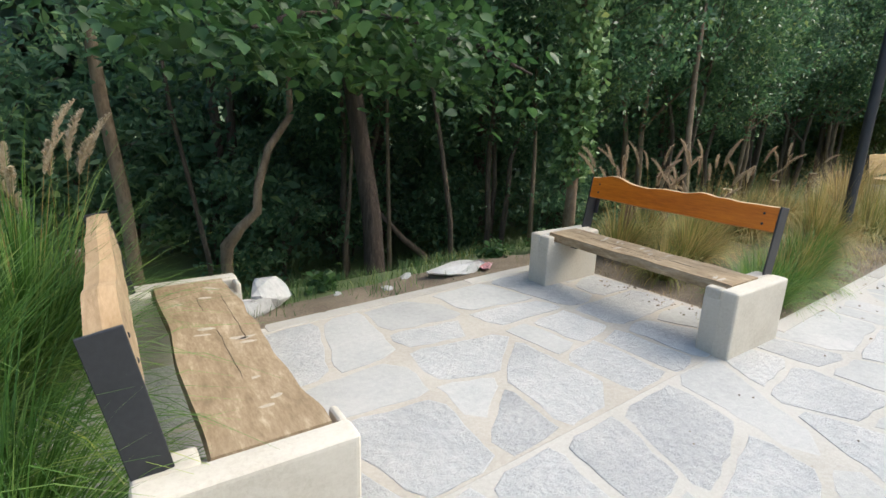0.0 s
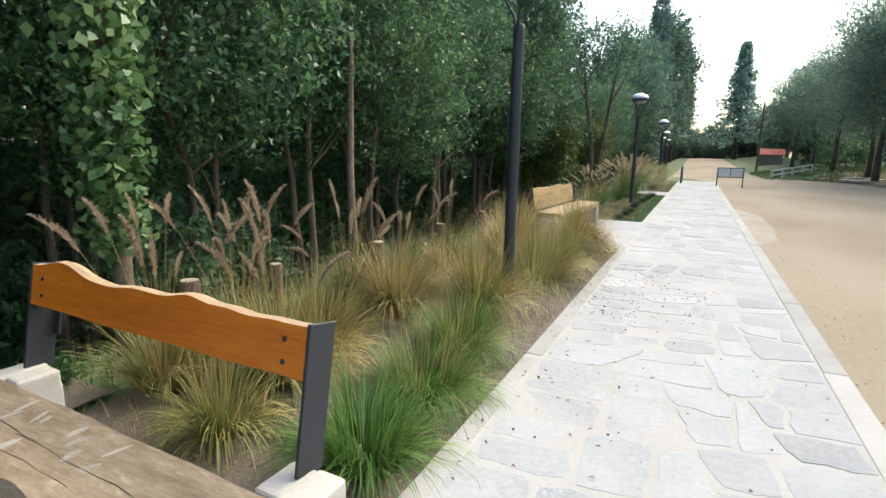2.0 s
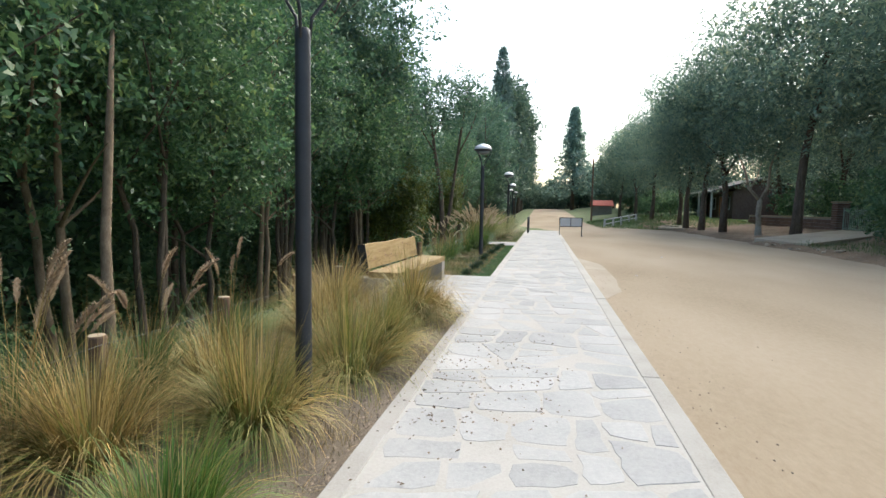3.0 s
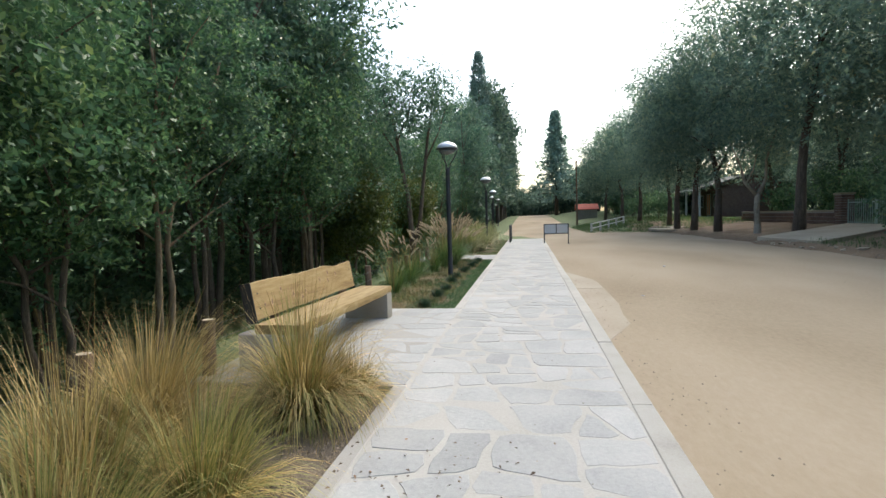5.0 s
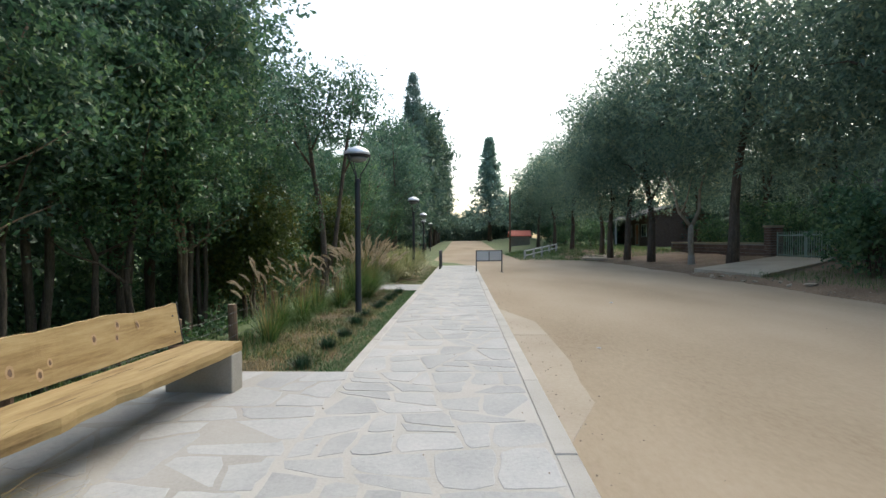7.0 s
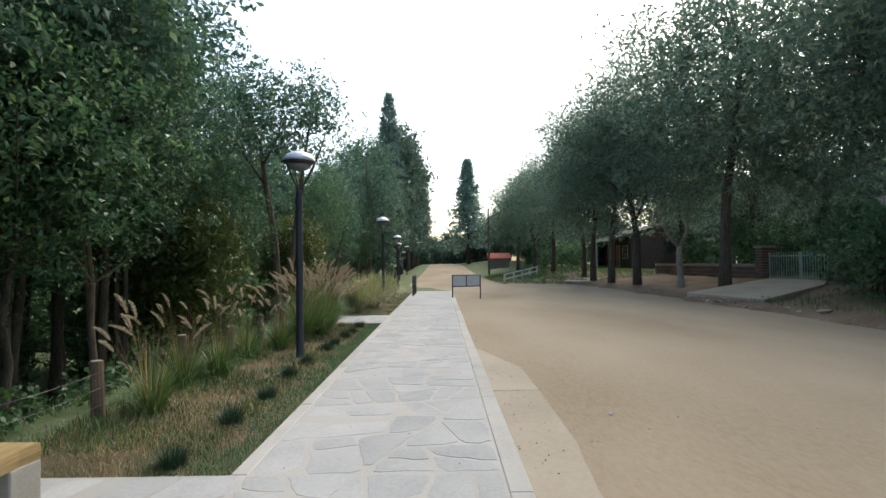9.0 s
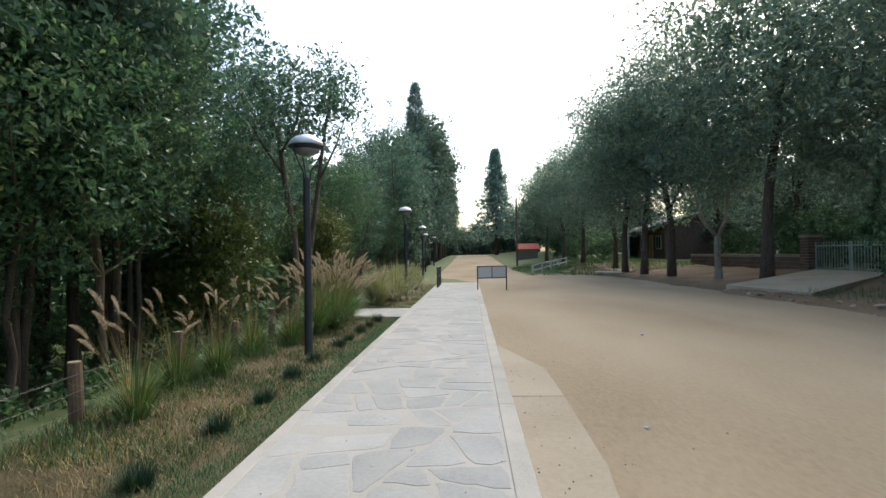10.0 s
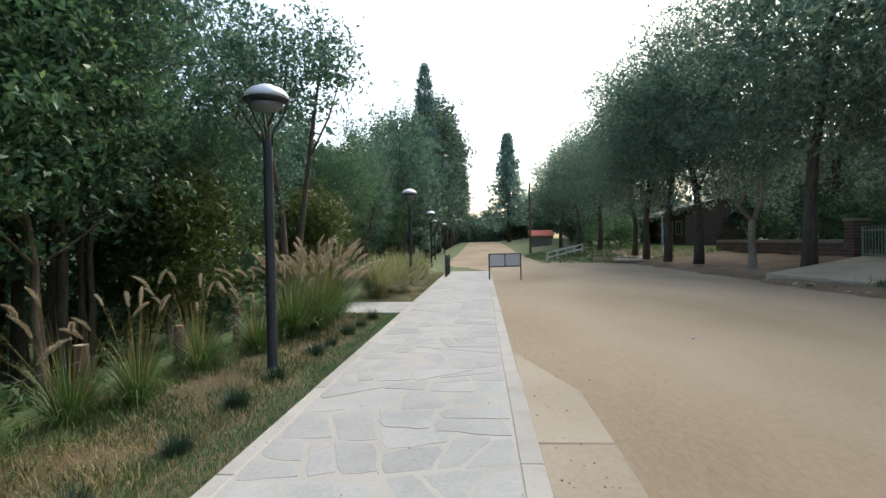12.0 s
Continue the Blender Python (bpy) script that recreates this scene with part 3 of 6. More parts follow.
# ---- foliage ----
def rand_units(rs, n):
    v = rs.normal(size=(n, 3))
    return v / np.linalg.norm(v, axis=1)[:, None]


def leaf_mesh(name, centres, size, rs, material, up=0.6, slim=0.42, droop=0.3):
    """Folded pointed leaves, one four-cornered piece each, at the given centres."""
    n = len(centres)
    normal = rand_units(rs, n) + np.array([0, 0, up])
    normal /= np.linalg.norm(normal, axis=1)[:, None]
    along = rand_units(rs, n) - np.array([0, 0, droop])
    along -= normal * np.sum(along * normal, axis=1)[:, None]
    along /= np.linalg.norm(along, axis=1)[:, None] + 1e-6
    side = np.cross(normal, along)
    s = (size * rs.uniform(0.6, 1.25, n))[:, None]
    fold = 0.10 * s * normal
    v = np.empty((n, 4, 3))
    v[:, 0] = centres - along * s * 0.5
    v[:, 1] = centres + side * s * slim * 0.5 + fold - along * s * 0.08
    v[:, 2] = centres + along * s * 0.5 - normal * s * 0.12
    v[:, 3] = centres - side * s * slim * 0.5 + fold - along * s * 0.08
    return mesh_np(name, v.reshape(-1, 3), np.arange(n * 4).reshape(n, 4), material)


def clumps(rs, anchors, per, spread):
    """Leaf centres gathered in loose sprays round anchors."""
    k = rs.normal(size=(len(anchors), per, 3)) * spread * rs.uniform(0.5, 1.3, (len(anchors), 1, 1))
    return (anchors[:, None, :] + k * np.array([1, 1, 0.7])).reshape(-1, 3)


def crown_anchors(rs, n, rx, ry, z0, z1, hollow=0.35, lean=0.0, taper=0.0):
    """Anchor points in a bumpy, uneven crown."""
    out = []
    ph = rs.uniform(0, 50)
    while len(out) < n:
        d = rand_units(rs, 1)[0]
        bump = 0.78 + 0.42 * noise.noise(Vector(d) * 2.1 + Vector((ph, 0, 0))) + 0.25 * noise.noise(Vector(d) * 5.0 + Vector((0, ph, 0)))
        r = bump * (hollow + (1 - hollow) * rs.uniform() ** 0.5)
        f = (d[2] * r + 1) / 2
        w = 1 - taper * max(0.0, f)
        out.append((d[0] * r * rx * w, d[1] * r * ry * w, z0 + (z1 - z0) * f))
    return np.array(out)


def trunk_mesh(rs, stems, height, r0, reach, bark, limbs=5, sides=8, lean=0.25):
    """One or several bent stems with limbs into the crown, as a mesh."""
    bm = bmesh.new()
    for s in range(stems):
        a = rs.uniform(0, 6.28)
        off = Vector((math.cos(a), math.sin(a), 0)) * (0.0 if stems == 1 else rs.uniform(0.08, 0.35))
        tilt = Vector((math.cos(a), math.sin(a), 0)) * rs.uniform(0.3, 1.0) * lean * height * (0.5 if stems == 1 else 1.0)
        h = height * rs.uniform(0.75, 1.0)
        pts, rad = [], []
        for k in range(9):
            f = k / 8
            w = Vector((noise.noise(Vector((f * 3, s + a, 0))), noise.noise(Vector((f * 3, 7, s + a))), 0)) * 0.25 * min(1, f * 3)
            pts.append(off + tilt * f * f + w + Vector((0, 0, h * f - (0.35 if k == 0 else 0))))
            rad.append(r0 * (1.25 if k == 0 else 1) * (1 - 0.78 * f) * (1.0 if stems == 1 else 0.75))
        tube(bm, pts, rad, sides, 0.18)
        for _ in range(limbs):
            k = rs.integers(3, 8)
            p, b = pts[k], rs.uniform(0, 6.28)
            d = Vector((math.cos(b), math.sin(b), rs.uniform(0.3, 1.0)))
            ln = reach * rs.uniform(0.45, 0.9)
            q = [p, p + d * ln * 0.35 + Vector((0, 0, 0.05)), p + d * ln * 0.7 + Vector((0, 0, rs.uniform(-0.1, 0.25))), p + d * ln]
            tube(bm, q, [rad[k] * 0.6, rad[k] * 0.42, rad[k] * 0.25, 0.006], 6, 0.1, False)
    return bm


def tree(seed, stems, height, r0, crown, leaves, per, spread, leaf, leafmat, bark, label, hollow=0.3, taper=0.0, slim=0.42, limbs=5, core=500):
    rs = np.random.default_rng(seed)
    ob = empty("tree")
    rx, ry, z0, z1 = crown
    part("trunk", trunk_mesh(rs, stems, height * 0.9, r0, rx, bark, limbs), bark, ob, smooth=True)
    an = crown_anchors(rs, leaves // per, rx, ry, z0, z1, hollow, taper=taper)
    inner = crown_anchors(rs, core, rx * 0.84, ry * 0.84, z0 + (z1 - z0) * 0.1, z1 - (z1 - z0) * 0.09, 0.1, taper=taper)
    pts = np.concatenate([clumps(rs, an, per, spread), inner])
    sizes = np.concatenate([np.full(len(pts) - core, leaf), np.full(core, leaf * 1.7)])
    part_me("crown", leaf_mesh("crown", pts, sizes, rs, leafmat, slim=slim), ob)
    return tagged(ob, label, "tree")


WOOD_LABEL = "dark green evergreen tree with several slender stems"
TALL_LABEL = "tall dark broadleaf tree in the riverside wood"
ELM_LABEL = "large grey-green roadside tree with a dark trunk"
protos = {
    "near_a": tree(1, 3, 5.8, 0.075, (2.1, 2.0, 1.5, 6.9), 17500, 28, 0.145, 0.094, M_LEAFA, M_BARK, WOOD_LABEL, slim=0.46, core=200),
    "near_b": tree(2, 2, 5.2, 0.085, (2.0, 2.1, 1.2, 6.2), 17500, 28, 0.15, 0.094, M_LEAFA, M_BARK, WOOD_LABEL, slim=0.46, core=200),
    "near_c": tree(3, 2, 6.5, 0.09, (2.2, 2.1, 1.7, 7.9), 17500, 28, 0.155, 0.096, M_LEAFA, M_BARKL, WOOD_LABEL, slim=0.46, core=200),
    "tall_a": tree(4, 1, 10, 0.16, (3.0, 2.9, 1.6, 11.5), 7000, 26, 0.26, 0.20, M_LEAFT, M_BARK, TALL_LABEL, 0.25, slim=0.46, core=90),
    "tall_b": tree(5, 2, 11, 0.15, (3.2, 3.1, 1.2, 13.0), 7000, 26, 0.28, 0.21, M_LEAFT, M_BARK, TALL_LABEL, 0.25, slim=0.46, core=90),
    "elm_a": tree(6, 1, 11, 0.2, (4.4, 4.3, 1.7, 13.2), 20500, 26, 0.34, 0.178, M_LEAFB, M_BARK, ELM_LABEL, 0.25, slim=0.36, core=2400),
    "elm_b": tree(7, 1, 9.5, 0.18, (4.0, 4.2, 1.5, 11.5), 19500, 26, 0.32, 0.173, M_LEAFB, M_BARK, ELM_LABEL, 0.25, slim=0.36, core=2300),
    "shrub": tree(9, 4, 2.2, 0.03, (1.5, 1.5, -0.2, 2.9), 2000, 20, 0.18, 0.18, M_LEAFS, M_BARK, "dense dark understorey shrub", slim=0.46, core=160),
    "far": tree(10, 1, 8, 0.2, (4.2, 4.2, 0.0, 9.8), 2500, 18, 0.5, 0.66, M_LEAFD, M_BARK, "distant dark green tree closing the lane", 0.25, core=700),
    "light": tree(11, 2, 4.5, 0.06, (1.7, 1.6, 0.8, 5.0), 7000, 22, 0.2, 0.16, M_LEAFY, M_BARKL, "lighter yellow-green young tree", 0.3, core=200),
}
protos["column"] = tree(12, 1, 15, 0.25, (2.9, 2.9, 0.6, 18.0), 8500, 22, 0.45, 0.46, M_LEAFD, M_BARK, "tall full dark tree beside the lane", 0.25, slim=0.46, core=1200)
protos["airy"] = tree(14, 2, 9.5, 0.11, (2.6, 2.5, 2.4, 10.5), 9500, 30, 0.24, 0.16, M_LEAFT, M_BARK, TALL_LABEL, 0.25, slim=0.46, core=15)
used = set()


def plant(kind, x, y, turn=0.0, scale=1.0, z=None):
    z = ground_z(x, y) if z is None else z
    m = pose(x, y, z - 0.03, 0, 0, turn) @ Matrix.Scale(scale, 4)
    if kind not in used:
        used.add(kind)
        protos[kind].matrix_world = m
        return protos[kind]
    ob = copy_thing(protos[kind], pose(x, y, z - 0.03, 0, 0, turn))
    ob.scale = (scale, scale, scale)
    return ob


rnd = random.Random(12)
# wood beside the path, front row to back
for i in range(17):
    x = 5.8 + i * 1.75 + rnd.uniform(-0.4, 0.4)
    if 23.5 < x < 34.5:
        plant("light" if i % 2 else "shrub", x, 7.6 + rnd.uniform(-0.5, 1.0), rnd.uniform(0, 360), rnd.uniform(0.8, 1.0) if i % 2 else 1.3)
        continue
    back = 0.5 if x > 13 else 0.0
    if x > 13 and i % 3 == 0:
        plant("airy", x, 7.3, x * 31, 0.8)
        continue
    plant(("near_a", "near_b", "near_c")[i % 3], x, 6.6 + back + rnd.uniform(-0.4, 0.8), rnd.uniform(0, 360), rnd.uniform(0.9, 1.1) * (1.0 if x < 13 else 1.15))
for i in (0, 2, 5):
    plant(("near_b", "near_c", "near_a")[i % 3], -5.5 + i * 1.9, 8.6 + rnd.uniform(-0.5, 0.9), rnd.uniform(0, 360), rnd.uniform(0.85, 1.1))
for i in range(3, 15):
    if 23.5 < -7 + i * 3.3 < 39:
        continue
    plant(("tall_a", "tall_b")[i % 2], -7 + i * 3.3 + rnd.uniform(-0.6, 0.6), 10.8 + rnd.uniform(-1, 1.2) + max(0, i - 9) * 0.15, rnd.uniform(0, 360), rnd.uniform(0.8, 1.0))
for i in range(12):
    plant("far", -9 + i * 4.5 + rnd.uniform(-1, 1), 16.5 + rnd.uniform(-1.5, 2.0), rnd.uniform(0, 360), rnd.uniform(0.85, 1.1))
for i in range(9):
    plant("shrub", -4 + i * 1.5 + rnd.uniform(-0.4, 0.4), 10.2 + rnd.uniform(-0.6, 1.2), rnd.uniform(0, 360), rnd.uniform(0.8, 1.2))
for i in range(22):
    plant("shrub", 4.5 + i * 1.9 + rnd.uniform(-0.5, 0.5), 9.2 + rnd.uniform(-0.7, 1.6), rnd.uniform(0, 360), rnd.uniform(0.75, 1.15))
for i, x in enumerate((-1.5, 1.2, 3.4, 5.8, 8.2)):
    plant("shrub", x, 12.4 + 0.5 * (i % 2), i * 91, 1.45)
for i in range(9):
    plant("shrub", -6 + i * 5.5 + rnd.uniform(-0.5, 0.5), 13.5 + rnd.uniform(-0.7, 1.6), rnd.uniform(0, 360), rnd.uniform(1.0, 1.4))
for i, (x, y) in enumerate(((33, -17), (36.5, -18), (41, -18.5), (27, -15.6), (24.5, -15.2), (21.5, -15.5), (30, -18.5), (24, -17.5), (55, -10.5), (59, -10), (64, -9.5), (69, -9), (19, -12.2), (16.5, -12.6), (25.4, -11.4), (26.6, -12.2), (24.0, -10.9), (22.6, -11.4), (35.5, -15.2), (38.2, -15.6), (43.6, -15.4), (32.5, -15.8))):
    plant("shrub", x, y, i * 77, 0.9 + 0.35 * ((i * 7) % 5) / 4)
for k, x, y, s in (("airy", 14.2, 8.9, 1.0), ("airy", 17.6, 8.4, 1.1), ("airy", 20.8, 7.2, 1.2), ("airy", 19.2, 7.9, 1.15), ("tall_b", 21.4, 8.2, 1.0), ("tall_a", 24.6, 9.6, 0.85), ("tall_b", 26.8, 8.4, 0.95), ("airy", 29.6, 8.0, 1.0), ("tall_a", 7.5, 9.4, 0.9)):
    plant(k, x, y, x * 40, s)
for x, y, s in ((30.5, 6.3, 0.9), (33.5, 7.0, 1.0)):
    plant("light", x, y, x * 50, s)
plant("light", 22.5, 6.2, 77, 0.8)
for i, (x, y) in enumerate(((6.6, 6.6), (8.0, 7.1), (2.6, 8.6), (5.6, 7.9))):
    plant("shrub", x, y, i * 67, 0.6 + 0.08 * (i % 3))
for x, y, k in ((47.0, -21.0, 0.75), (58.0, -25.5, 1.0), (67.0, -25.0, 1.0), (51.0, -27.0, 0.9), (44.0, -27.0, 0.9), (40.5, -19.5, 0.45), (36.5, -19.8, 0.45)):
    plant("far", x, y, x * 29, k, 0.3)
for i in range(6):
    plant("far", 27 + i * 5.5, -28.5 + (i % 2) * 1.5, i * 53, 0.95, 0.2)
# further along on the river side
for i in range(13):
    plant(("near_c", "tall_b", "tall_a")[i % 3], 39 + i * 3.2 + rnd.uniform(-0.7, 0.7), 6.6 + rnd.uniform(-0.6, 1.5), rnd.uniform(0, 360), rnd.uniform(0.85, 1.1))
for x, y, s in ((56, 8.5, 1.25), (63, 9.0, 1.4), (70, 9.5, 1.55)):
    plant("far", x, y, x * 13, s)
for x, y, s in ((66, 9.5, 0.95), (70, 8.2, 0.98), (76, 6.4, 1.15), (82, 6.2, 1.25), (88, 5.6, 1.2), (95, 5.4, 1.15), (103, 5.4, 1.05), (112, 5.4, 0.95), (120, 5.2, 0.9)):
    plant("column", x, y, x * 17, s)
for i in range(9):
    plant("far", 44 + i * 8, 13.5 + rnd.uniform(-2, 2), rnd.uniform(0, 360), rnd.uniform(0.9, 1.3))
# roadside trees on the far side
for k, x, y, s in (("elm_b", 32.5, -10.95, 1.34), ("elm_a", 38.0, -9.4, 1.05), ("elm_b", 41.0, -9.0, 1.12), ("elm_a", 43.2, -8.6, 0.98), ("elm_b", 47.5, -9.2, 0.98),
                   ("elm_b", 54, -8.4, 1.0), ("elm_a", 60, -8.0, 0.9), ("elm_b", 67, -7.4, 1.0), ("elm_a", 23.6, -11.8, 1.3), ("elm_b", 20.5, -13.6, 1.05), ("elm_a", 14.0, -13.0, 0.95),
                   ("elm_b", 33.5, -15.8, 0.95), ("elm_a", 40, -16.5, 1.0), ("elm_b", 47, -16.0, 1.0), ("elm_a", 6.0, -13.0, 1.0)):
    plant(k, x, y, rnd.uniform(0, 360), s)
for i in range(9):
    plant("far", 72 + i * 9, -9.0 - rnd.uniform(0, 4), rnd.uniform(0, 360), rnd.uniform(0.9, 1.2))
for i in range(8):
    plant("far", 138 + (i % 3) * 6, -16 + i * 5.0, rnd.uniform(0, 360), rnd.uniform(0.8, 1.1))
for i in range(5):
    plant("far", 26 + i * 11, -31 + rnd.uniform(-2, 2), rnd.uniform(0, 360), rnd.uniform(1.0, 1.4))
# unseen trees behind the camera, added only to shade the scene
for i in range(4):
    plant("far", -14 - (i % 2) * 6, -14 + i * 9, rnd.uniform(0, 360), rnd.uniform(0.9, 1.2))
for x, y, s in ((127, -2.5, 0.8), (122, 2.6, 0.7), (124, 0.2, 0.6), (126, 3.4, 0.8), (119, 4.4, 0.6), (125, -1.5, 0.55), (129, 1.2, 0.8), (131, 4.6, 0.85), (128, -6.2, 0.85), (133, 8.5, 0.9), (131, -10, 0.9)):
    plant("far", x, y, x * 23, s, ground_z(x, y) - 1.7)
for i in range(6):
    plant("far", 70 + i * 8, -17 - (i % 2) * 5, i * 71, 0.85, -0.6)
for i in range(9):
    plant("far", 30 + i * 6.2, -23 + rnd.uniform(-1, 1), rnd.uniform(0, 360), 0.62, 0.0)
for k, x, y, s in (("elm_b", 26.4, -14.8, 1.25), ("elm_a", 28.3, -15.4, 1.12), ("elm_b", 17.6, -12.0, 1.2)):
    plant(k, x, y, x * 31, s)


def pale_tree(x, y):
    """The pale-barked young tree at the roadside, forked low, with lime wash at the foot."""
    ob = empty("tree", pose(x, y, ground_z(x, y)))
    bm = tube(bmesh.new(), [(0, 0, -0.3), (0.02, 0, 0.5), (0.0, 0.05, 1.2), (0.05, -0.02, 1.9)], [0.17, 0.14, 0.125, 0.12], 10, 0.2)
    tube(bm, [(0.04, -0.02, 1.8), (0.1, 0.55, 2.5), (0.05, 0.8, 3.4), (0.1, 1.3, 4.6)], [0.095, 0.075, 0.055, 0.02], 8, 0.15)
    tube(bm, [(0.05, -0.02, 1.8), (0.0, -0.35, 2.6), (0.1, -0.42, 3.6), (-0.1, -0.8, 5.0)], [0.1, 0.08, 0.06, 0.02], 8, 0.15)
    tube(bm, [(0.04, 0.5, 2.45), (0.3, 0.1, 3.1), (0.2, -0.1, 4.2)], [0.05, 0.04, 0.015], 6, 0.15)
    part("trunk", bm, M_BARKW, ob, "pale forked trunk", smooth=True)
    part("limewash", tube(bmesh.new(), [(0, 0, 0.0), (0.012, 0, 0.3), (0.018, 0, 0.48)], [0.166, 0.153, 0.146], 10, 0.2, False), M_CREAM, ob, "flaking white limewash")
    rs = np.random.default_rng(31)
    an = crown_anchors(rs, 200, 2.2, 2.4, 3.2, 7.2, 0.3)
    part_me("crown", leaf_mesh("crown", clumps(rs, an, 22, 0.25), 0.15, rs, M_LEAFB, slim=0.36), ob)
    return tagged(ob, "pale-barked forked young tree with limewashed foot", "tree")


pale_tree(34.4, -10.0)


def cypress(x, y, h, w):
    ob = empty("cypress", pose(x, y, ground_z(x, y)))
    rs = np.random.default_rng(77)
    part("trunk", tube(bmesh.new(), [(0, 0, -0.3), (0, 0, h * 0.5), (0, 0, h * 0.95)], [0.3, 0.18, 0.03], 8), M_BARK, ob)
    f = rs.uniform(0.08, 1, 1100)
    a = rs.uniform(0, 6.283, 1100)
    r = w * np.clip((1 - f) * 2.6, 0.0, 1) ** 0.6 * np.clip(0.5 + f * 2, 0, 1) * rs.uniform(0.6, 1.08, 1100) + 0.05
    an = np.stack([r * np.cos(a), r * np.sin(a), f * h], 1)
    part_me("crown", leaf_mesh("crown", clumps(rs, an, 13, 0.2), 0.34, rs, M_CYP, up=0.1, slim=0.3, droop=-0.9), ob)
    return tagged(ob, "tall dark columnar cypress above the treetops", "cypress")


cypress(73.5, 6.8, 22.3, 1.55)


def conifer(x, y, h):
    """A tiered conifer with drooping whorls."""
    ob = empty("conifer", pose(x, y, ground_z(x, y)))
    rs = np.random.default_rng(78)
    bm = tube(bmesh.new(), [(0, 0, -0.3), (0, 0, h * 0.5), (0, 0, h)], [0.4, 0.22, 0.03], 8)
    an = []
    for k in range(110):
        f = k / 109
        z = h * (0.16 + 0.83 * f)
        reach = ((1 - f) ** 1.15 * 5.6 + 0.3) * rs.uniform(0.65, 1.2)
        a = k * 2.4 + rs.uniform(-0.5, 0.5)
        e = Vector((math.cos(a) * reach, math.sin(a) * reach, z - 0.12 * reach))
        tube(bm, [(0, 0, z), Vector((e.x * 0.5, e.y * 0.5, z + 0.1)), e], [0.06, 0.04, 0.01], 5, 0, False)
        for q in np.linspace(0.2, 1.0, 8):
            an.append((e.x * q, e.y * q, z + (e.z - z) * q))
    part("trunk", bm, M_BARK, ob, smooth=True)
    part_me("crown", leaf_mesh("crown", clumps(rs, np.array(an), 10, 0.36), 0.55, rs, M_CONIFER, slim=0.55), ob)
    return tagged(ob, "tiered dark conifer standing above the lane", "conifer")


conifer(108, -4.3, 19.2)


# ---- individual trees round the first seating bay ----
def single_tree(name_label, base, pts, radii, bark, anchors=None, per=20, spread=0.3, leaf=0.12, leafmat=None, rough=0.2, extra=()):
    ob = empty("tree", pose(*base))
    bm = tube(bmesh.new(), pts, radii, 12, rough)
    for q, rad in extra:
        tube(bm, q, rad, 8, 0.15)
    part("trunk", bm, bark, ob, smooth=True)
    if anchors is not None:
        rs = np.random.default_rng(int(base[0] * 31 + 900))
        part_me("crown", leaf_mesh("crown", clumps(rs, np.array(anchors), per, spread), leaf, rs, leafmat), ob)
    return tagged(ob, name_label, "tree")


def ball(rs_seed, n, c, r):
    rs = np.random.default_rng(rs_seed)
    return [tuple(np.array(c) + rand_units(rs, 1)[0] * np.array(r) * rs.uniform(0.2, 1) ** 0.5) for _ in range(n)]


broad = single_tree("rough-barked tree with large heart-shaped hanging leaves", (3.22, 6.42, ground_z(3.22, 6.42)),
                    [(0.02, 0, -0.3), (0.0, 0, 0.15), (0.02, 0.1, 0.8), (0.0, 0.28, 1.5), (-0.05, 0.4, 2.3), (-0.3, 0.4, 3.2), (-0.4, 0.5, 4.8)],
                    [0.19, 0.135, 0.12, 0.115, 0.11, 0.085, 0.035], M_BARKR,
                    extra=[([(-0.05, 0.4, 2.3), (-0.7, -0.6, 2.85), (-1.4, -1.6, 2.85), (-2.1, -2.2, 2.6)], [0.08, 0.055, 0.035, 0.012]),
                           ([(-0.05, 0.4, 2.3), (0.0, -0.6, 2.8), (0.05, -1.6, 2.75), (0.2, -2.3, 2.45)], [0.07, 0.05, 0.03, 0.01]),
                           ([(-0.1, 0.4, 2.6), (-0.7, -0.8, 3.0), (-0.9, -2.2, 2.75)], [0.05, 0.035, 0.012]),
                           ([(-0.25, 0.05, 2.6), (-0.9, 0.2, 3.1), (-1.6, 0.1, 3.3)], [0.045, 0.03, 0.012])])


def heart_leaf(seed):
    """A heart-shaped leaf with a folded midrib, about 1 long."""
    bm = bmesh.new()
    out = [(0.0, 0.06), (0.22, 0.30), (0.42, 0.34), (0.62, 0.26), (0.82, 0.12), (1.0, 0.0)]
    mid = [bm.verts.new((x if i else 0.10, 0, -0.10 * x * x - 0.02)) for i, (x, _) in enumerate(out)]
    for s in (-1, 1):
        rim = [bm.verts.new((x, s * w, 0.06 * w / 0.34 - 0.12 * x * x + 0.02 * math.sin(i * 2.0 + seed))) for i, (x, w) in enumerate(out[:-1])] + [mid[-1]]
        for i in range(len(out) - 1):
            q = [mid[i], mid[i + 1], rim[i + 1], rim[i]]
            q = list(dict.fromkeys(q))
            bm.faces.new(q if s > 0 else q[::-1])
    return bm


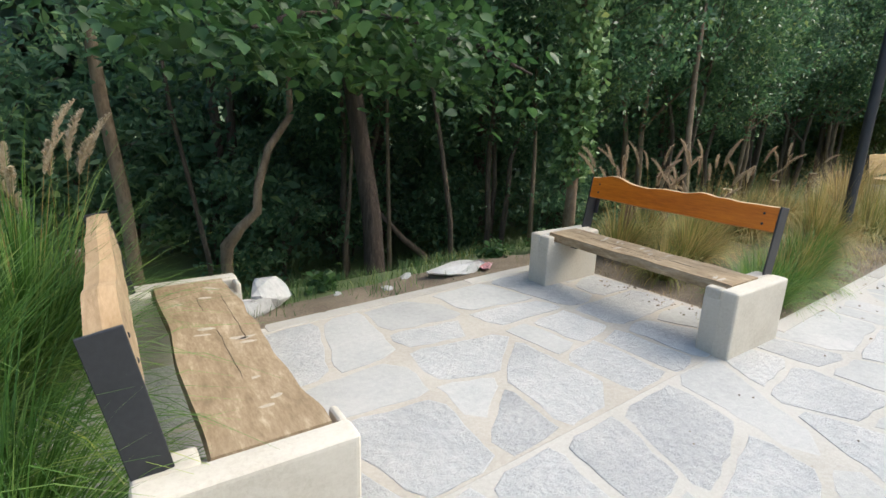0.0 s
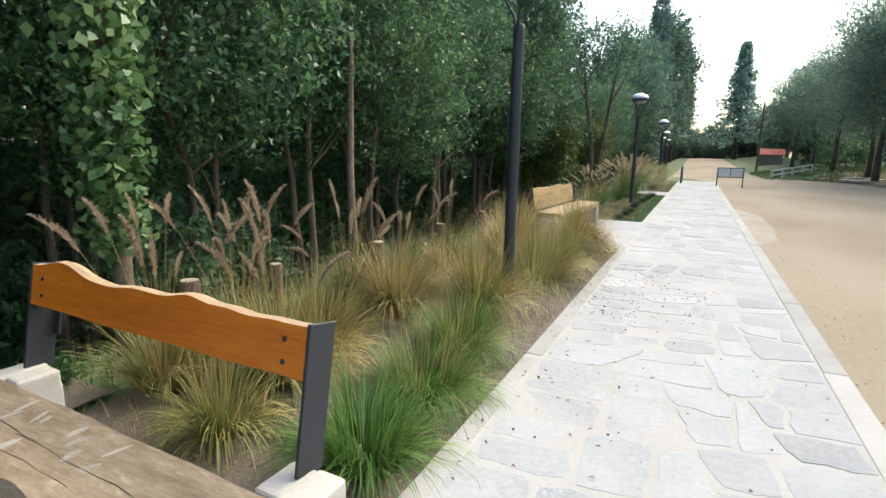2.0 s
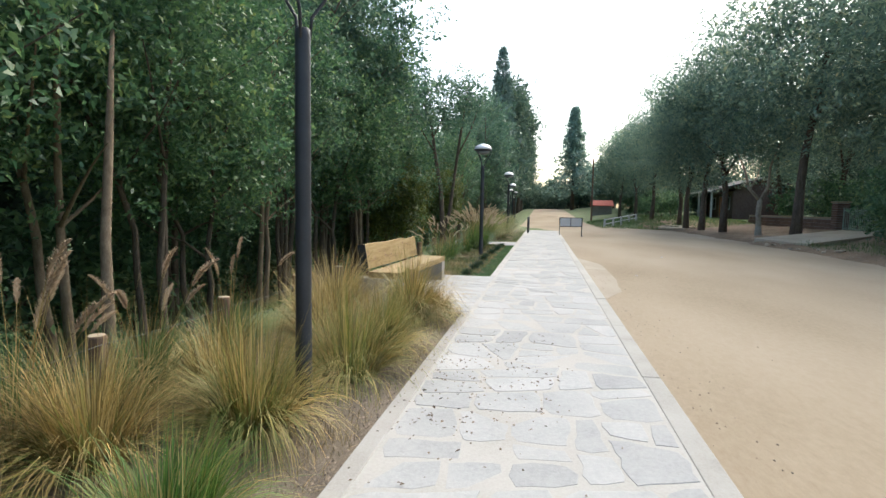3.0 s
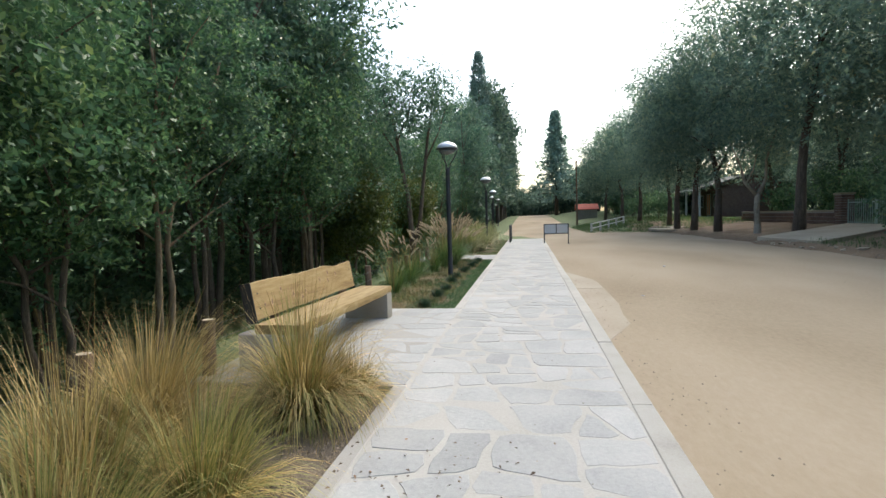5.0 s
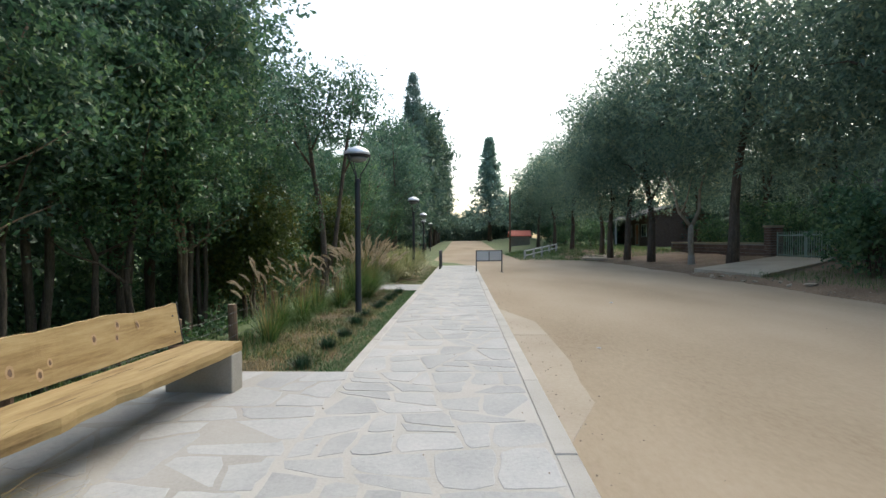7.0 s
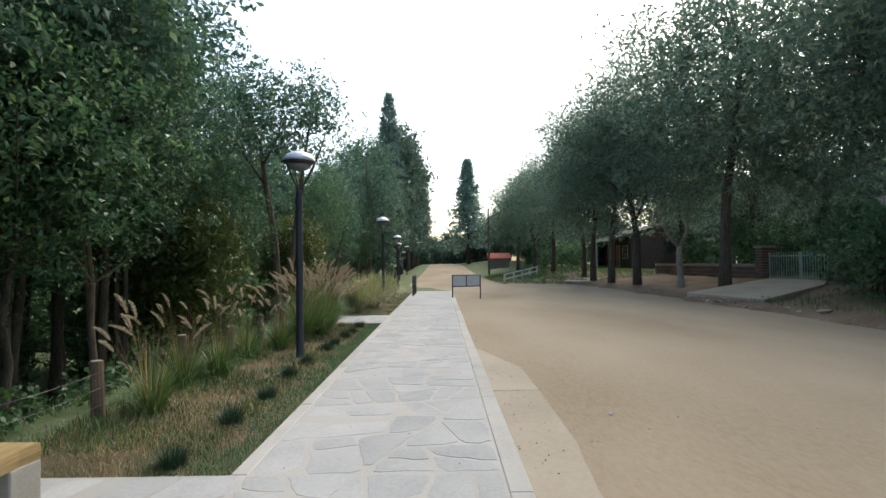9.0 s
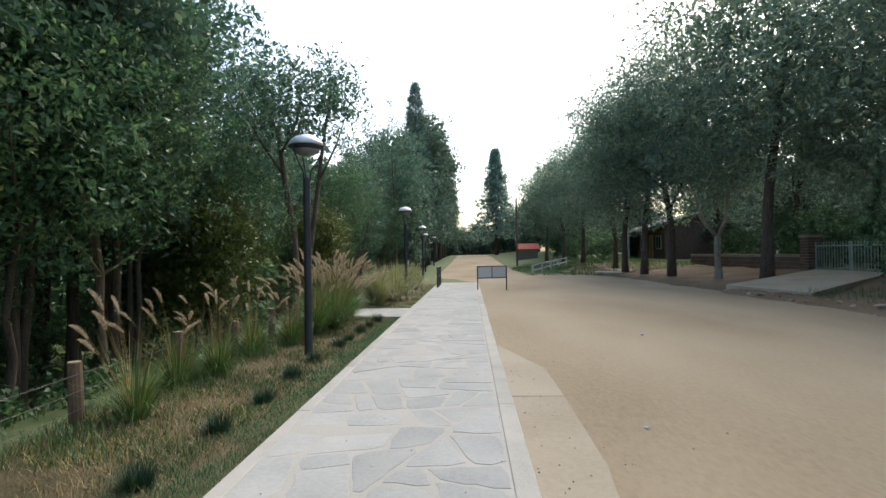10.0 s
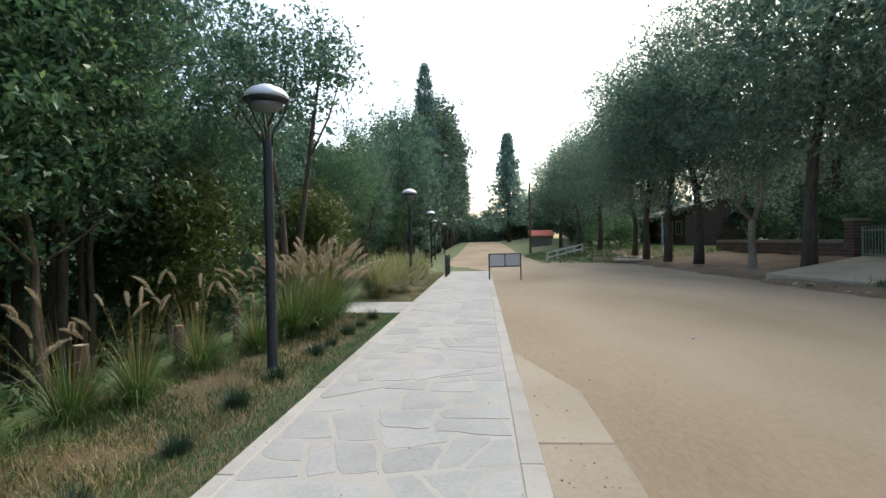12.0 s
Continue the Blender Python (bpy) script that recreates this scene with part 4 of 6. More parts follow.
heart = []
for k in range(3):
    first = part("leaf", heart_leaf(k), M_LEAFC, broad, smooth=True)
    first.matrix_basis = pose(-0.5, -1.4, 2.5 + k * 0.1, 10, 40, 40 * k) @ Matrix.Scale(0.16, 4)
    heart.append(first.data)
rl = random.Random(4)
for i in range(292):
    # sprays under the spreading limbs, hanging in layers
    c = rl.choice([(-2.5, -2.2, 2.45), (-2.1, -2.1, 2.5), (-1.7, -2.0, 2.4), (-1.3, -2.1, 2.4), (-0.9, -2.0, 2.35), (-0.5, -2.2, 2.25), (-0.2, -2.3, 2.2), (0.2, -2.4, 2.25), (-2.6, -1.6, 2.6), (-1.4, -1.6, 2.6), (-0.4, -1.7, 2.5), (-1.9, -2.4, 2.6), (0.1, -2.0, 2.45), (-1.1, -2.4, 2.55)])
    p = Vector(c) + Vector((rl.gauss(0, 0.24), rl.gauss(0, 0.24), rl.gauss(0, 0.13)))
    ob = new("leaf", heart[i % 3])
    ob.parent = broad
    ob.matrix_basis = pose(p.x, p.y, p.z, rl.uniform(-30, 30), rl.uniform(0, 45), rl.uniform(0, 360)) @ Matrix.Scale(rl.uniform(0.065, 0.13), 4)
def heart_mesh(name, centres, size, rs, material, up, droop):
    """Many heart-shaped leaves in one mesh, hanging loosely."""
    bm = heart_leaf(1)
    bmesh.ops.triangulate(bm, faces=bm.faces[:])
    bm.verts.index_update()
    base = np.array([tuple(v.co) for v in bm.verts])
    tri = np.array([[v.index for v in f.verts] for f in bm.faces])
    bm.free()
    n = len(centres)
    normal = rand_units(rs, n) + np.array([0, 0, up])
    normal /= np.linalg.norm(normal, axis=1)[:, None]
    along = rand_units(rs, n) - np.array([0, 0, droop])
    along -= normal * np.sum(along * normal, axis=1)[:, None]
    along /= np.linalg.norm(along, axis=1)[:, None] + 1e-6
    side = np.cross(normal, along)
    size = (size * rs.uniform(0.55, 1.2, n))[:, None, None]
    v = centres[:, None, :] + size * (base[None, :, 0:1] * along[:, None, :] + base[None, :, 1:2] * side[:, None, :] + base[None, :, 2:3] * normal[:, None, :])
    f = tri[None, :, :] + (np.arange(n) * len(base))[:, None, None]
    return mesh_np(name, v.reshape(-1, 3), f.reshape(-1, 3), material)


rs0 = np.random.default_rng(91)
part_me("crown", heart_mesh("crown", clumps(rs0, np.array(ball(5, 190, (-0.7, -0.1, 3.8), (2.6, 1.9, 1.1))), 11, 0.22), 0.14, rs0, M_LEAFC, 0.9, 0.6), broad)
rs0 = np.random.default_rng(92)
part_me("crown", heart_mesh("crown", clumps(rs0, np.array(ball(6, 150, (-1.2, -1.7, 2.68), (1.8, 0.9, 0.34))), 13, 0.14), 0.115, rs0, M_LEAFC, 1.2, 0.7), broad)

single_tree("thin crooked brown trunk bending over the slope", (1.54, 6.76, ground_z(1.54, 6.76)),
            [(0.03, 0, -0.3), (0, 0, 0.1), (-0.02, 0.0, 0.5), (0.0, 0, 0.7), (0.16, -0.05, 0.92), (0.32, -0.1, 1.08), (0.38, 0.0, 1.35), (0.6, 0.2, 1.75), (0.95, 0.4, 2.1), (0.95, 0.4, 2.8), (1.1, 0.5, 4.0)],
            [0.08, 0.066, 0.062, 0.075, 0.056, 0.053, 0.048, 0.046, 0.044, 0.03, 0.012], M_BARKL, ball(7, 60, (0.8, 0.3, 3.3), (1.1, 1.0, 1.0)), 20, 0.2, 0.11, M_LEAFA)
single_tree("straight slender brown trunk behind the tall grass", (0.50, 5.7, ground_z(0.50, 5.7)),
            [(0.05, 0, -0.3), (0.02, 0, 0.4), (0.0, 0, 1.1), (-0.06, 0, 1.8), (-0.08, 0.05, 2.6), (-0.1, 0.1, 4.2)], [0.075, 0.055, 0.05, 0.047, 0.04, 0.015], M_BARKL,
            ball(8, 110, (-0.4, 0.0, 2.6), (0.9, 0.8, 1.0)), 18, 0.17, 0.09, M_LEAFA)
for i, (x, y, dx, dy) in enumerate(((4.1, 7.5, -0.1, -0.1), (4.4, 6.35, -0.3, 0.2), (3.6, 8.0, 0.3, 0.2), (1.7, 8.2, -0.3, 0.1), (5.9, 6.3, 0.2, 0.3))):
    z = ground_z(x, y)
    single_tree("thin bare understorey stem at the edge of the wood", (x, y, z), [(0, 0, -0.2), (dx * 0.1, dy * 0.1, 0.6), (dx * 0.5, dy * 0.4, 1.5), (dx, dy, 2.6), (dx * 1.3, dy * 1.4, 4.2)],
                [0.04, 0.034, 0.03, 0.024, 0.01], M_BARKL if i % 2 == 0 else M_BARK, ball(20 + i, 40, (dx, dy, 3.3), (0.9, 0.9, 0.9)), 18, 0.2, 0.11, M_LEAFA)
single_tree("leaning dead stem lying against the slope", (4.7, 7.4, ground_z(4.7, 7.4)), [(0.35, 0, -0.15), (0.1, 0, 0.15), (-0.35, 0.1, 0.55), (-0.75, 0.15, 1.0)], [0.06, 0.055, 0.045, 0.03], M_BARK)


def ivy_tree(x, y):
    ob = empty("tree", pose(x, y, ground_z(x, y)))
    part("trunk", tube(bmesh.new(), [(0, 0, -0.3), (0.02, 0, 0.5), (0.03, 0, 1.6), (-0.05, 0, 3.0), (-0.1, 0, 5.0)], [0.09, 0.062, 0.055, 0.05, 0.03], 10, 0.2), M_BARKL, ob, smooth=True)
    rs = np.random.default_rng(55)
    n = 1150
    f = rs.uniform(0.04, 1, n) ** 0.72
    a = rs.uniform(0, 6.283, n)
    r = 0.07 + 0.19 * f * rs.uniform(0.2, 1.0, n)
    an = np.stack([r * np.cos(a), r * np.sin(a), 0.35 + f * 4.2], 1)
    part_me("ivy", leaf_mesh("ivy", clumps(rs, an, 5, 0.07), 0.085, rs, M_LEAFI, up=0.2, slim=0.8, droop=0.8), ob, "light green climbing ivy")
    rs = np.random.default_rng(56)
    part_me("crown", leaf_mesh("crown", clumps(rs, np.array(ball(56, 120, (0, 0.4, 5.2), (1.5, 1.5, 1.2))), 20, 0.25), 0.13, rs, M_LEAFA), ob)
    return tagged(ob, "slender trunk wrapped in pale climbing ivy", "tree")


ivy_tree(4.85, 4.75)
single_tree("slender forked tree with an open airy crown", (25.1, 5.15, ground_z(25.1, 5.15)),
            [(0.05, 0, -0.3), (0, 0, 0.2), (-0.02, 0.05, 1.2), (0.05, 0.12, 2.3), (0.2, 0.4, 3.6), (0.3, 0.6, 4.9), (0.2, 1.1, 6.2)],
            [0.12, 0.10, 0.09, 0.08, 0.07, 0.055, 0.015], M_BARK, ball(61, 170, (0.1, 0.05, 5.7), (1.75, 1.75, 1.4)), 28, 0.22, 0.15, M_LEAFT,
            extra=[([(0, 0, 0.4), (0.15, -0.25, 1.4), (0.25, -0.4, 2.8), (0.3, -0.6, 4.4), (0.3, -0.9, 6.3)], [0.085, 0.075, 0.065, 0.05, 0.012]),
                   ([(0.22, 0.45, 3.8), (0.1, 0.95, 4.6), (0.0, 1.5, 5.6)], [0.04, 0.03, 0.01]),
                   ([(0.25, 0.5, 4.4), (0.3, 0.1, 5.2), (0.3, -0.1, 6.4)], [0.04, 0.03, 0.01]),
                   ([(0.28, -0.5, 3.6), (0.3, -1.0, 4.6), (0.2, -1.4, 5.7)], [0.035, 0.025, 0.01])])
single_tree("bare grey trunk rising behind the tall grass", (8.3, 5.2, ground_z(8.3, 5.2)), [(0, 0, -0.3), (0.05, 0.05, 0.5), (0.2, 0.2, 1.2), (0.5, 0.4, 2.2), (0.7, 0.5, 3.4)], [0.07, 0.055, 0.05, 0.045, 0.02], M_BARKL)


# ---- grasses ----
def blades(rs, n, length, base_r, spread, width, droop, segs=5, locks=0):
    """Arching tapered blades as one array of quads, gathered in locks that share a lean."""
    a = rs.uniform(0, 6.283, n)
    if locks:
        of = rs.integers(0, locks, n)
        la, lt, ll = rs.uniform(0, 6.283, locks), rs.uniform(0.05, 1.0, locks) ** 0.8, rs.uniform(0.75, 1.1, locks)
        a = la[of] + rs.normal(0, 0.16, n)
    br = base_r * np.sqrt(rs.uniform(0, 1, n))
    b = np.stack([br * np.cos(a), br * np.sin(a), np.full(n, -0.03)], 1)
    a2 = a + rs.normal(0, 0.2 if locks else 0.5, n)
    out = np.stack([np.cos(a2), np.sin(a2), np.zeros(n)], 1)
    ln = length * rs.uniform(0.45, 1.1, n)
    tilt = spread * rs.uniform(0.15, 1.0, n)
    if locks:
        ln = length * ll[of] * rs.uniform(0.6, 1.1, n)
        tilt = spread * np.clip(lt[of] + rs.normal(0, 0.09, n), 0.03, 1.1)
    side = np.stack([-np.sin(a2), np.cos(a2), np.zeros(n)], 1)
    v = np.empty((n, segs + 1, 2, 3))
    pos, ang = b.copy(), tilt * 0.62 + rs.normal(0, 0.06, n)
    for k in range(segs + 1):
        w = width * (1 - (k / segs) ** 1.5 * 0.92) * 0.5
        v[:, k, 0], v[:, k, 1] = pos - side * w, pos + side * w
        pos = pos + (out * np.sin(ang)[:, None] + np.array([0, 0, 1]) * np.cos(ang)[:, None]) * (ln / segs)[:, None]
        ang = np.minimum(ang + tilt * droop * (0.5 + k / segs) * rs.uniform(0.6, 1.3, n), 2.75)
    idx = np.arange(n)[:, None] * (segs + 1) * 2
    f = []
    for k in range(segs):
        o = idx + 2 * k
        f.append(np.concatenate([o, o + 1, o + 3, o + 2], 1))
    return v.reshape(-1, 3), np.concatenate(f)


def plume_mesh(seed, length, material):
    """A bristly foxtail seed head on a bending stalk tip."""
    rs = np.random.default_rng(seed)
    n = 360
    f = rs.uniform(0, 1, n)
    bend = 0.16 * length
    c = np.stack([bend * f * f * 2, 0 * f, f * length], 1)
    w = 0.024 * np.sin(np.pi * np.clip(f * 0.86 + 0.1, 0, 1)) ** 0.6
    a = rs.uniform(0, 6.283, n)
    out = np.stack([np.cos(a), np.sin(a), np.full(n, 1.0)], 1)
    tip = c + out * w[:, None] * rs.uniform(0.6, 1.15, n)[:, None]
    side = np.stack([-np.sin(a), np.cos(a), 0 * a], 1) * 0.0038
    v = np.stack([c - side, c + side, tip + side * 0.5, tip - side * 0.5], 1).reshape(-1, 3)
    return mesh_np("plume", v, np.arange(n * 4).reshape(n, 4), material)


PLUMES = {"red": [plume_mesh(k, 0.20 + 0.03 * k, M_PLUMER) for k in range(3)], "white": [plume_mesh(k + 9, 0.16 + 0.03 * k, M_PLUMEW) for k in range(3)]}


def grass(x, y, kind, blade_mat, n, length, base_r, spread, width, droop, plumes=0, label="", turn=0, seed=1, plume_h=0.85, ptilt=0.55, z=None, head=1.0, second=None, share=0.5, locks=60):
    ob = empty("ornamental_grass", pose(x, y, bed_z(x, y) if z is None else z, 0, 0, turn))
    rs = np.random.default_rng(seed)
    k = 1.0 - share if second else 1.0
    v, f = blades(rs, int(n * 0.72 * k), length * 1.22, base_r * 0.8, spread * 1.1, width * 1.9, droop * 1.15, locks=locks)
    part_me("blades", mesh_np("blades", v, f, blade_mat), ob)
    if second:
        v, f = blades(rs, int(n * 0.72 * share), length * 1.1, base_r * 0.9, spread * 1.2, width * 1.9, droop * 1.2, locks=locks // 2)
        part_me("old_blades", mesh_np("old_blades", v, f, second), ob, "drier blades hanging through the clump")
        v, f = blades(rs, 46, length * 1.5, base_r * 0.7, 0.5, width * 1.1, 0.12)
        part_me("dry_stalks", mesh_np("dry_stalks", v, f, M_GRT), ob, "thin upright straw stalks")
    rng = random.Random(seed)
    for k in range(plumes):
        a, t = rng.uniform(0, 6.28), rng.uniform(0.1, ptilt)
        h = plume_h * rng.uniform(0.75, 1.15)
        e = Vector((math.cos(a) * math.sin(t) * h, math.sin(a) * math.sin(t) * h, math.cos(t) * h))
        stalk = part("stalk", tube(bmesh.new(), [(0, 0, 0), e * 0.5 + Vector((0, 0, 0.06)), e], [0.0022, 0.002, 0.0015], 4, 0, False), M_GRT, ob)
        p = part_me("plume", PLUMES[kind][k % 3], stalk)
        p.matrix_basis = Matrix.Translation(e - Vector((0, 0, 0.01))) @ Matrix.Rotation(a, 4, "Z") @ Matrix.Rotation(t * 1.15, 4, "Y") @ Matrix.Scale(rng.uniform(0.8, 1.15) * head, 4)
    return tagged(ob, label, "grass", "ornamental grasses in the beds")


G1, G2, G3 = "arching green ornamental grass clump", "mounded straw-yellow ornamental grass clump", "fountain grass with reddish foxtail plumes"
G4, G5 = "green fountain grass with pale foxtail plumes", "bushy pale variegated grass clump"
# tall green grass beside the first bench
for i, (x, y) in enumerate(((-0.42, 3.35), (-0.62, 2.75), (-0.75, 3.9), (-1.1, 3.2))):
    grass(x, y, "white", M_GRG, 1500, 1.05, 0.16, 1.0, 0.006, 0.42, 6, G4, seed=10 + i, plume_h=1.12, ptilt=0.35)
grass(-0.28, 2.45, "white", M_GRG, 1300, 0.75, 0.14, 1.2, 0.005, 0.45, 0, G1, seed=15)
grass(-0.16, 3.7, "white", M_GRG, 900, 1.0, 0.1, 0.8, 0.006, 0.4, 11, G4, seed=16, plume_h=1.22, ptilt=0.28)
grass(0.0, 4.12, "white", M_GRG, 500, 0.7, 0.1, 0.7, 0.006, 0.4, 9, G4, seed=17, plume_h=1.12, ptilt=0.32, z=ground_z(0.0, 4.12), head=1.2)
# fountain grass behind the orange bench
for i, (x, y) in enumerate(((4.4, 3.75), (4.75, 3.25), (5.05, 3.85))):
    grass(x, y, "red", M_GRM, 900, 0.55, 0.12, 1.1, 0.0045, 0.4, 9, G3, seed=20 + i, plume_h=0.82, second=M_GRT, share=0.35)
grass(4.4, 2.44, "red", M_GRG, 1500, 0.40, 0.22, 1.3, 0.004, 0.42, 0, G1, seed=30)
grass(5.1, 2.52, "red", M_GRG, 1500, 0.42, 0.24, 1.35, 0.004, 0.42, 0, G1, seed=31, second=M_GRM, share=0.3)
grass(5.75, 2.6, "red", M_GRG, 1500, 0.43, 0.22, 1.3, 0.004, 0.42, 0, G1, seed=32, second=M_GRM, share=0.4)
grass(5.25, 3.4, "red", M_GRM, 1600, 0.54, 0.22, 1.2, 0.0042, 0.4, 0, G2, seed=33, second=M_GRT, share=0.55)
grass(6.2, 3.35, "red", M_GRT, 1700, 0.64, 0.2, 1.15, 0.0042, 0.4, 0, G2, seed=34, second=M_GRM, share=0.25)
for i, (x, y, k) in enumerate(((6.2, 3.8, 12), (7.1, 3.8, 6), (8.0, 3.75, 4))):
    grass(x, y, "red", M_GRD, 800, 0.55, 0.16, 1.0, 0.0045, 0.4, k, G3, seed=40 + i, plume_h=0.84, ptilt=0.75, second=M_GRT, share=0.3)
grass(6.85, 2.86, "red", M_GRM, 2000, 0.62, 0.24, 1.25, 0.0042, 0.42, 0, G2, seed=50, second=M_GRT, share=0.4)
grass(7.3, 3.4, "red", M_GRT, 1200, 0.52, 0.2, 1.2, 0.0042, 0.42, 0, G2, seed=51)
grass(7.95, 2.66, "red", M_GRM, 2100, 0.68, 0.24, 1.25, 0.0042, 0.42, 0, G2, seed=52, second=M_GRT, share=0.5)
grass(8.65, 3.2, "red", M_GRT, 1800, 0.74, 0.24, 1.2, 0.0042, 0.42, 0, G2, seed=53, second=M_GRM, share=0.35)
grass(8.75, 2.62, "red", M_GRM, 1700, 0.62, 0.2, 1.25, 0.0042, 0.44, 0, G2, seed=58, second=M_GRT, share=0.3)
grass(9.35, 3.35, "red", M_GRT, 1700, 0.76, 0.22, 1.0, 0.0042, 0.4, 0, G2, seed=56)
grass(10.0, 2.66, "red", M_GRT, 3000, 0.80, 0.2, 1.3, 0.0042, 0.58, 0, G2, seed=55, second=M_GRM, share=0.45, locks=80)
grass(10.38, 2.42, "red", M_GRT, 900, 0.42, 0.14, 1.4, 0.004, 0.55, 0, G2, seed=59, second=M_GRM, share=0.4, locks=36)
grass(4.25, 3.15, "red", M_GRM, 700, 0.42, 0.14, 1.3, 0.004, 0.5, 0, G2, seed=35, second=M_GRM, share=0.3, locks=36)
# second bed
for i, (x, y, n, k) in enumerate(((15.6, 3.42, 500, 3), (16.68, 3.66, 700, 4), (17.2, 3.48, 800, 5), (18.37, 3.58, 800, 5), (19.3, 3.35, 900, 6), (20.2, 3.25, 1000, 12), (20.9, 3.1, 1000, 20), (21.5, 3.4, 1000, 24), (22.2, 3.2, 1000, 24), (22.8, 3.5, 800, 16))):
    grass(x, y, "white", M_GRD, int(n * (0.5 if i < 5 else 0.75)), 0.6 if i < 5 else 0.9, 0.1, 0.95, 0.006, 0.42, k + 3, G4, seed=60 + i, plume_h=0.9 if i < 5 else 1.1, ptilt=0.7, head=1.0 if i < 5 else 1.35, second=M_GRG, share=0.3)
for i in range(9):
    grass(25.7 + i * 0.85, 3.15 + 0.3 * math.sin(i * 2.1), "white", M_GRV, 700, 0.95, 0.16, 1.0, 0.014, 0.42, 0, G5, seed=80 + i)
for i, x in enumerate((34.2, 35.3, 36.4)):
    grass(x, 3.4, "white", M_GRV, 500, 0.9, 0.15, 1.0, 0.014, 0.42, 0, G5, seed=95 + i)


def tuft(x, y, s, seed):
    ob = empty("small_shrub", pose(x, y, bed_z(x, y)))
    rs = np.random.default_rng(seed)
    v, f = blades(rs, 420, 0.20 * s, 0.07 * s, 1.3, 0.006, 0.15, 3)
    part_me("foliage", mesh_np("foliage", v, f, M_TUFT), ob)
    return tagged(ob, "small dark green spiky shrub in the dry bed", "shrub", "small shrubs along the path edge")


for i, (x, y) in enumerate(((14.43, 2.64), (15.39, 2.6), (16.31, 2.6), (17.2, 2.62), (18.08, 2.63), (19.3, 2.62), (19.9, 2.6), (20.7, 2.58), (21.4, 2.55), (22.3, 2.55))):
    tuft(x, y, 1.0 + 0.15 * math.sin(i * 3.0), 300 + i)


def lawn(name, label, seed, n, rect, length, width, material, fade=None, zf=bed_z, lie=1.3):
    """Short loose blades over a patch of bed."""
    rs = np.random.default_rng(seed)
    x0, x1, y0, y1 = rect
    px, py = rs.uniform(x0, x1, n * 2), rs.uniform(y0, y1, n * 2)
    keep = [noise.noise(Vector((x * 1.7, y * 1.7, seed))) + (fade(x, y) if fade else 0) > rs.uniform(-0.35, 0.35) for x, y in zip(px, py)]
    px, py = px[keep][:n], py[keep][:n]
    v, f = blades(rs, len(px), length, 0.0, lie, width, 0.3, 2)
    v = v.reshape(len(px), -1, 3) + np.stack([px, py, [zf(x, y) + 0.02 for x, y in zip(px, py)]], 1)[:, None, :]
    return tagged(part_me(name, mesh_np(name, v.reshape(-1, 3), f, material)), label, "grass", kind="stuff")


lawn("short_grass", "short green grass along the bed edge", 7, 24000, (14.2, 23.0, 2.15, 3.4), 0.055, 0.007, M_LAWN, lambda x, y: 1.6 * (2.5 - y) + 0.8 * max(0.0, 14.75 - x) + 0.12)
lawn("creeping_green", "patches of low creeping green on the thatch", 17, 12000, (14.6, 23.0, 2.5, 3.7), 0.07, 0.012, M_LOW, lambda x, y: -0.06)
lawn("dry_thatch", "dry straw thatch on the planting bed", 8, 21000, (14.2, 23.0, 2.42, 4.2), 0.12, 0.006, M_THATCH, lambda x, y: 0.2, lie=2.5)
lawn("weeds", "low green weeds under the fence", 9, 5000, (14.2, 23.0, 3.3, 4.6), 0.16, 0.012, M_LOW)
lawn("dry_litter", "dry grass litter between the clumps", 10, 16000, (3.85, 10.7, 2.2, 4.3), 0.12, 0.004, M_THATCH, lie=2.5)
lawn("far_grass", "short grass beyond the side path", 11, 3500, (24.9, 36.0, 2.15, 2.9), 0.09, 0.008, M_LOW)
lawn("bank_grass", "patchy grass and weeds on the river bank", 12, 14000, (-3.0, 9.0, 4.1, 9.5), 0.16, 0.008, M_LOW, zf=ground_z)
lawn("bank_grass_far", "patchy grass under the riverside trees", 13, 9000, (9.0, 26.0, 4.5, 12.0), 0.2, 0.012, M_LOW, zf=ground_z)
lawn("verge_weeds", "straggling weeds on the far verge", 14, 5000, (14.0, 27.0, -13.5, -8.6), 0.28, 0.012, M_LOW, zf=ground_z)
lawn("verge_lawn", "rough green lawn before the far house", 16, 9000, (44.0, 66.0, -15.0, -8.8), 0.3, 0.022, M_LOW, lambda x, y: 0.4, zf=ground_z)
lawn("verge_weeds_far", "rough green grass by the white railing", 15, 7000, (44.0, 58.0, -8.5, -3.0), 0.35, 0.02, M_LOW, zf=ground_z)


def seedling(x, y, s, seed):
    ob = empty("weed_plant", pose(x, y, ground_z(x, y)))
    rs = np.random.default_rng(seed)
    an = np.array(ball(seed, 26, (0, 0, 0.18 * s), (0.25 * s, 0.25 * s, 0.15 * s)))
    part_me("leaves", leaf_mesh("leaves", clumps(rs, an, 7, 0.05), 0.08, rs, M_LEAFC, up=1.2, slim=0.6), ob)
    part("stem", tube(bmesh.new(), [(0, 0, -0.05), (0.01, 0, 0.1), (0, 0.02, 0.25 * s)], [0.006, 0.005, 0.002], 5), M_LOW, ob)
    return tagged(ob, "low broad-leaved green weed by the fence", "weed")


for i, (x, y) in enumerate(((14.8, 4.35), (15.4, 4.5), (16.2, 4.4), (17.0, 4.6), (3.45, 4.5), (1.75, 4.75), (4.2, 4.5))):
    seedling(x, y, (1.0 if x > 10 else 0.6) + 0.2 * math.sin(i), 400 + i)


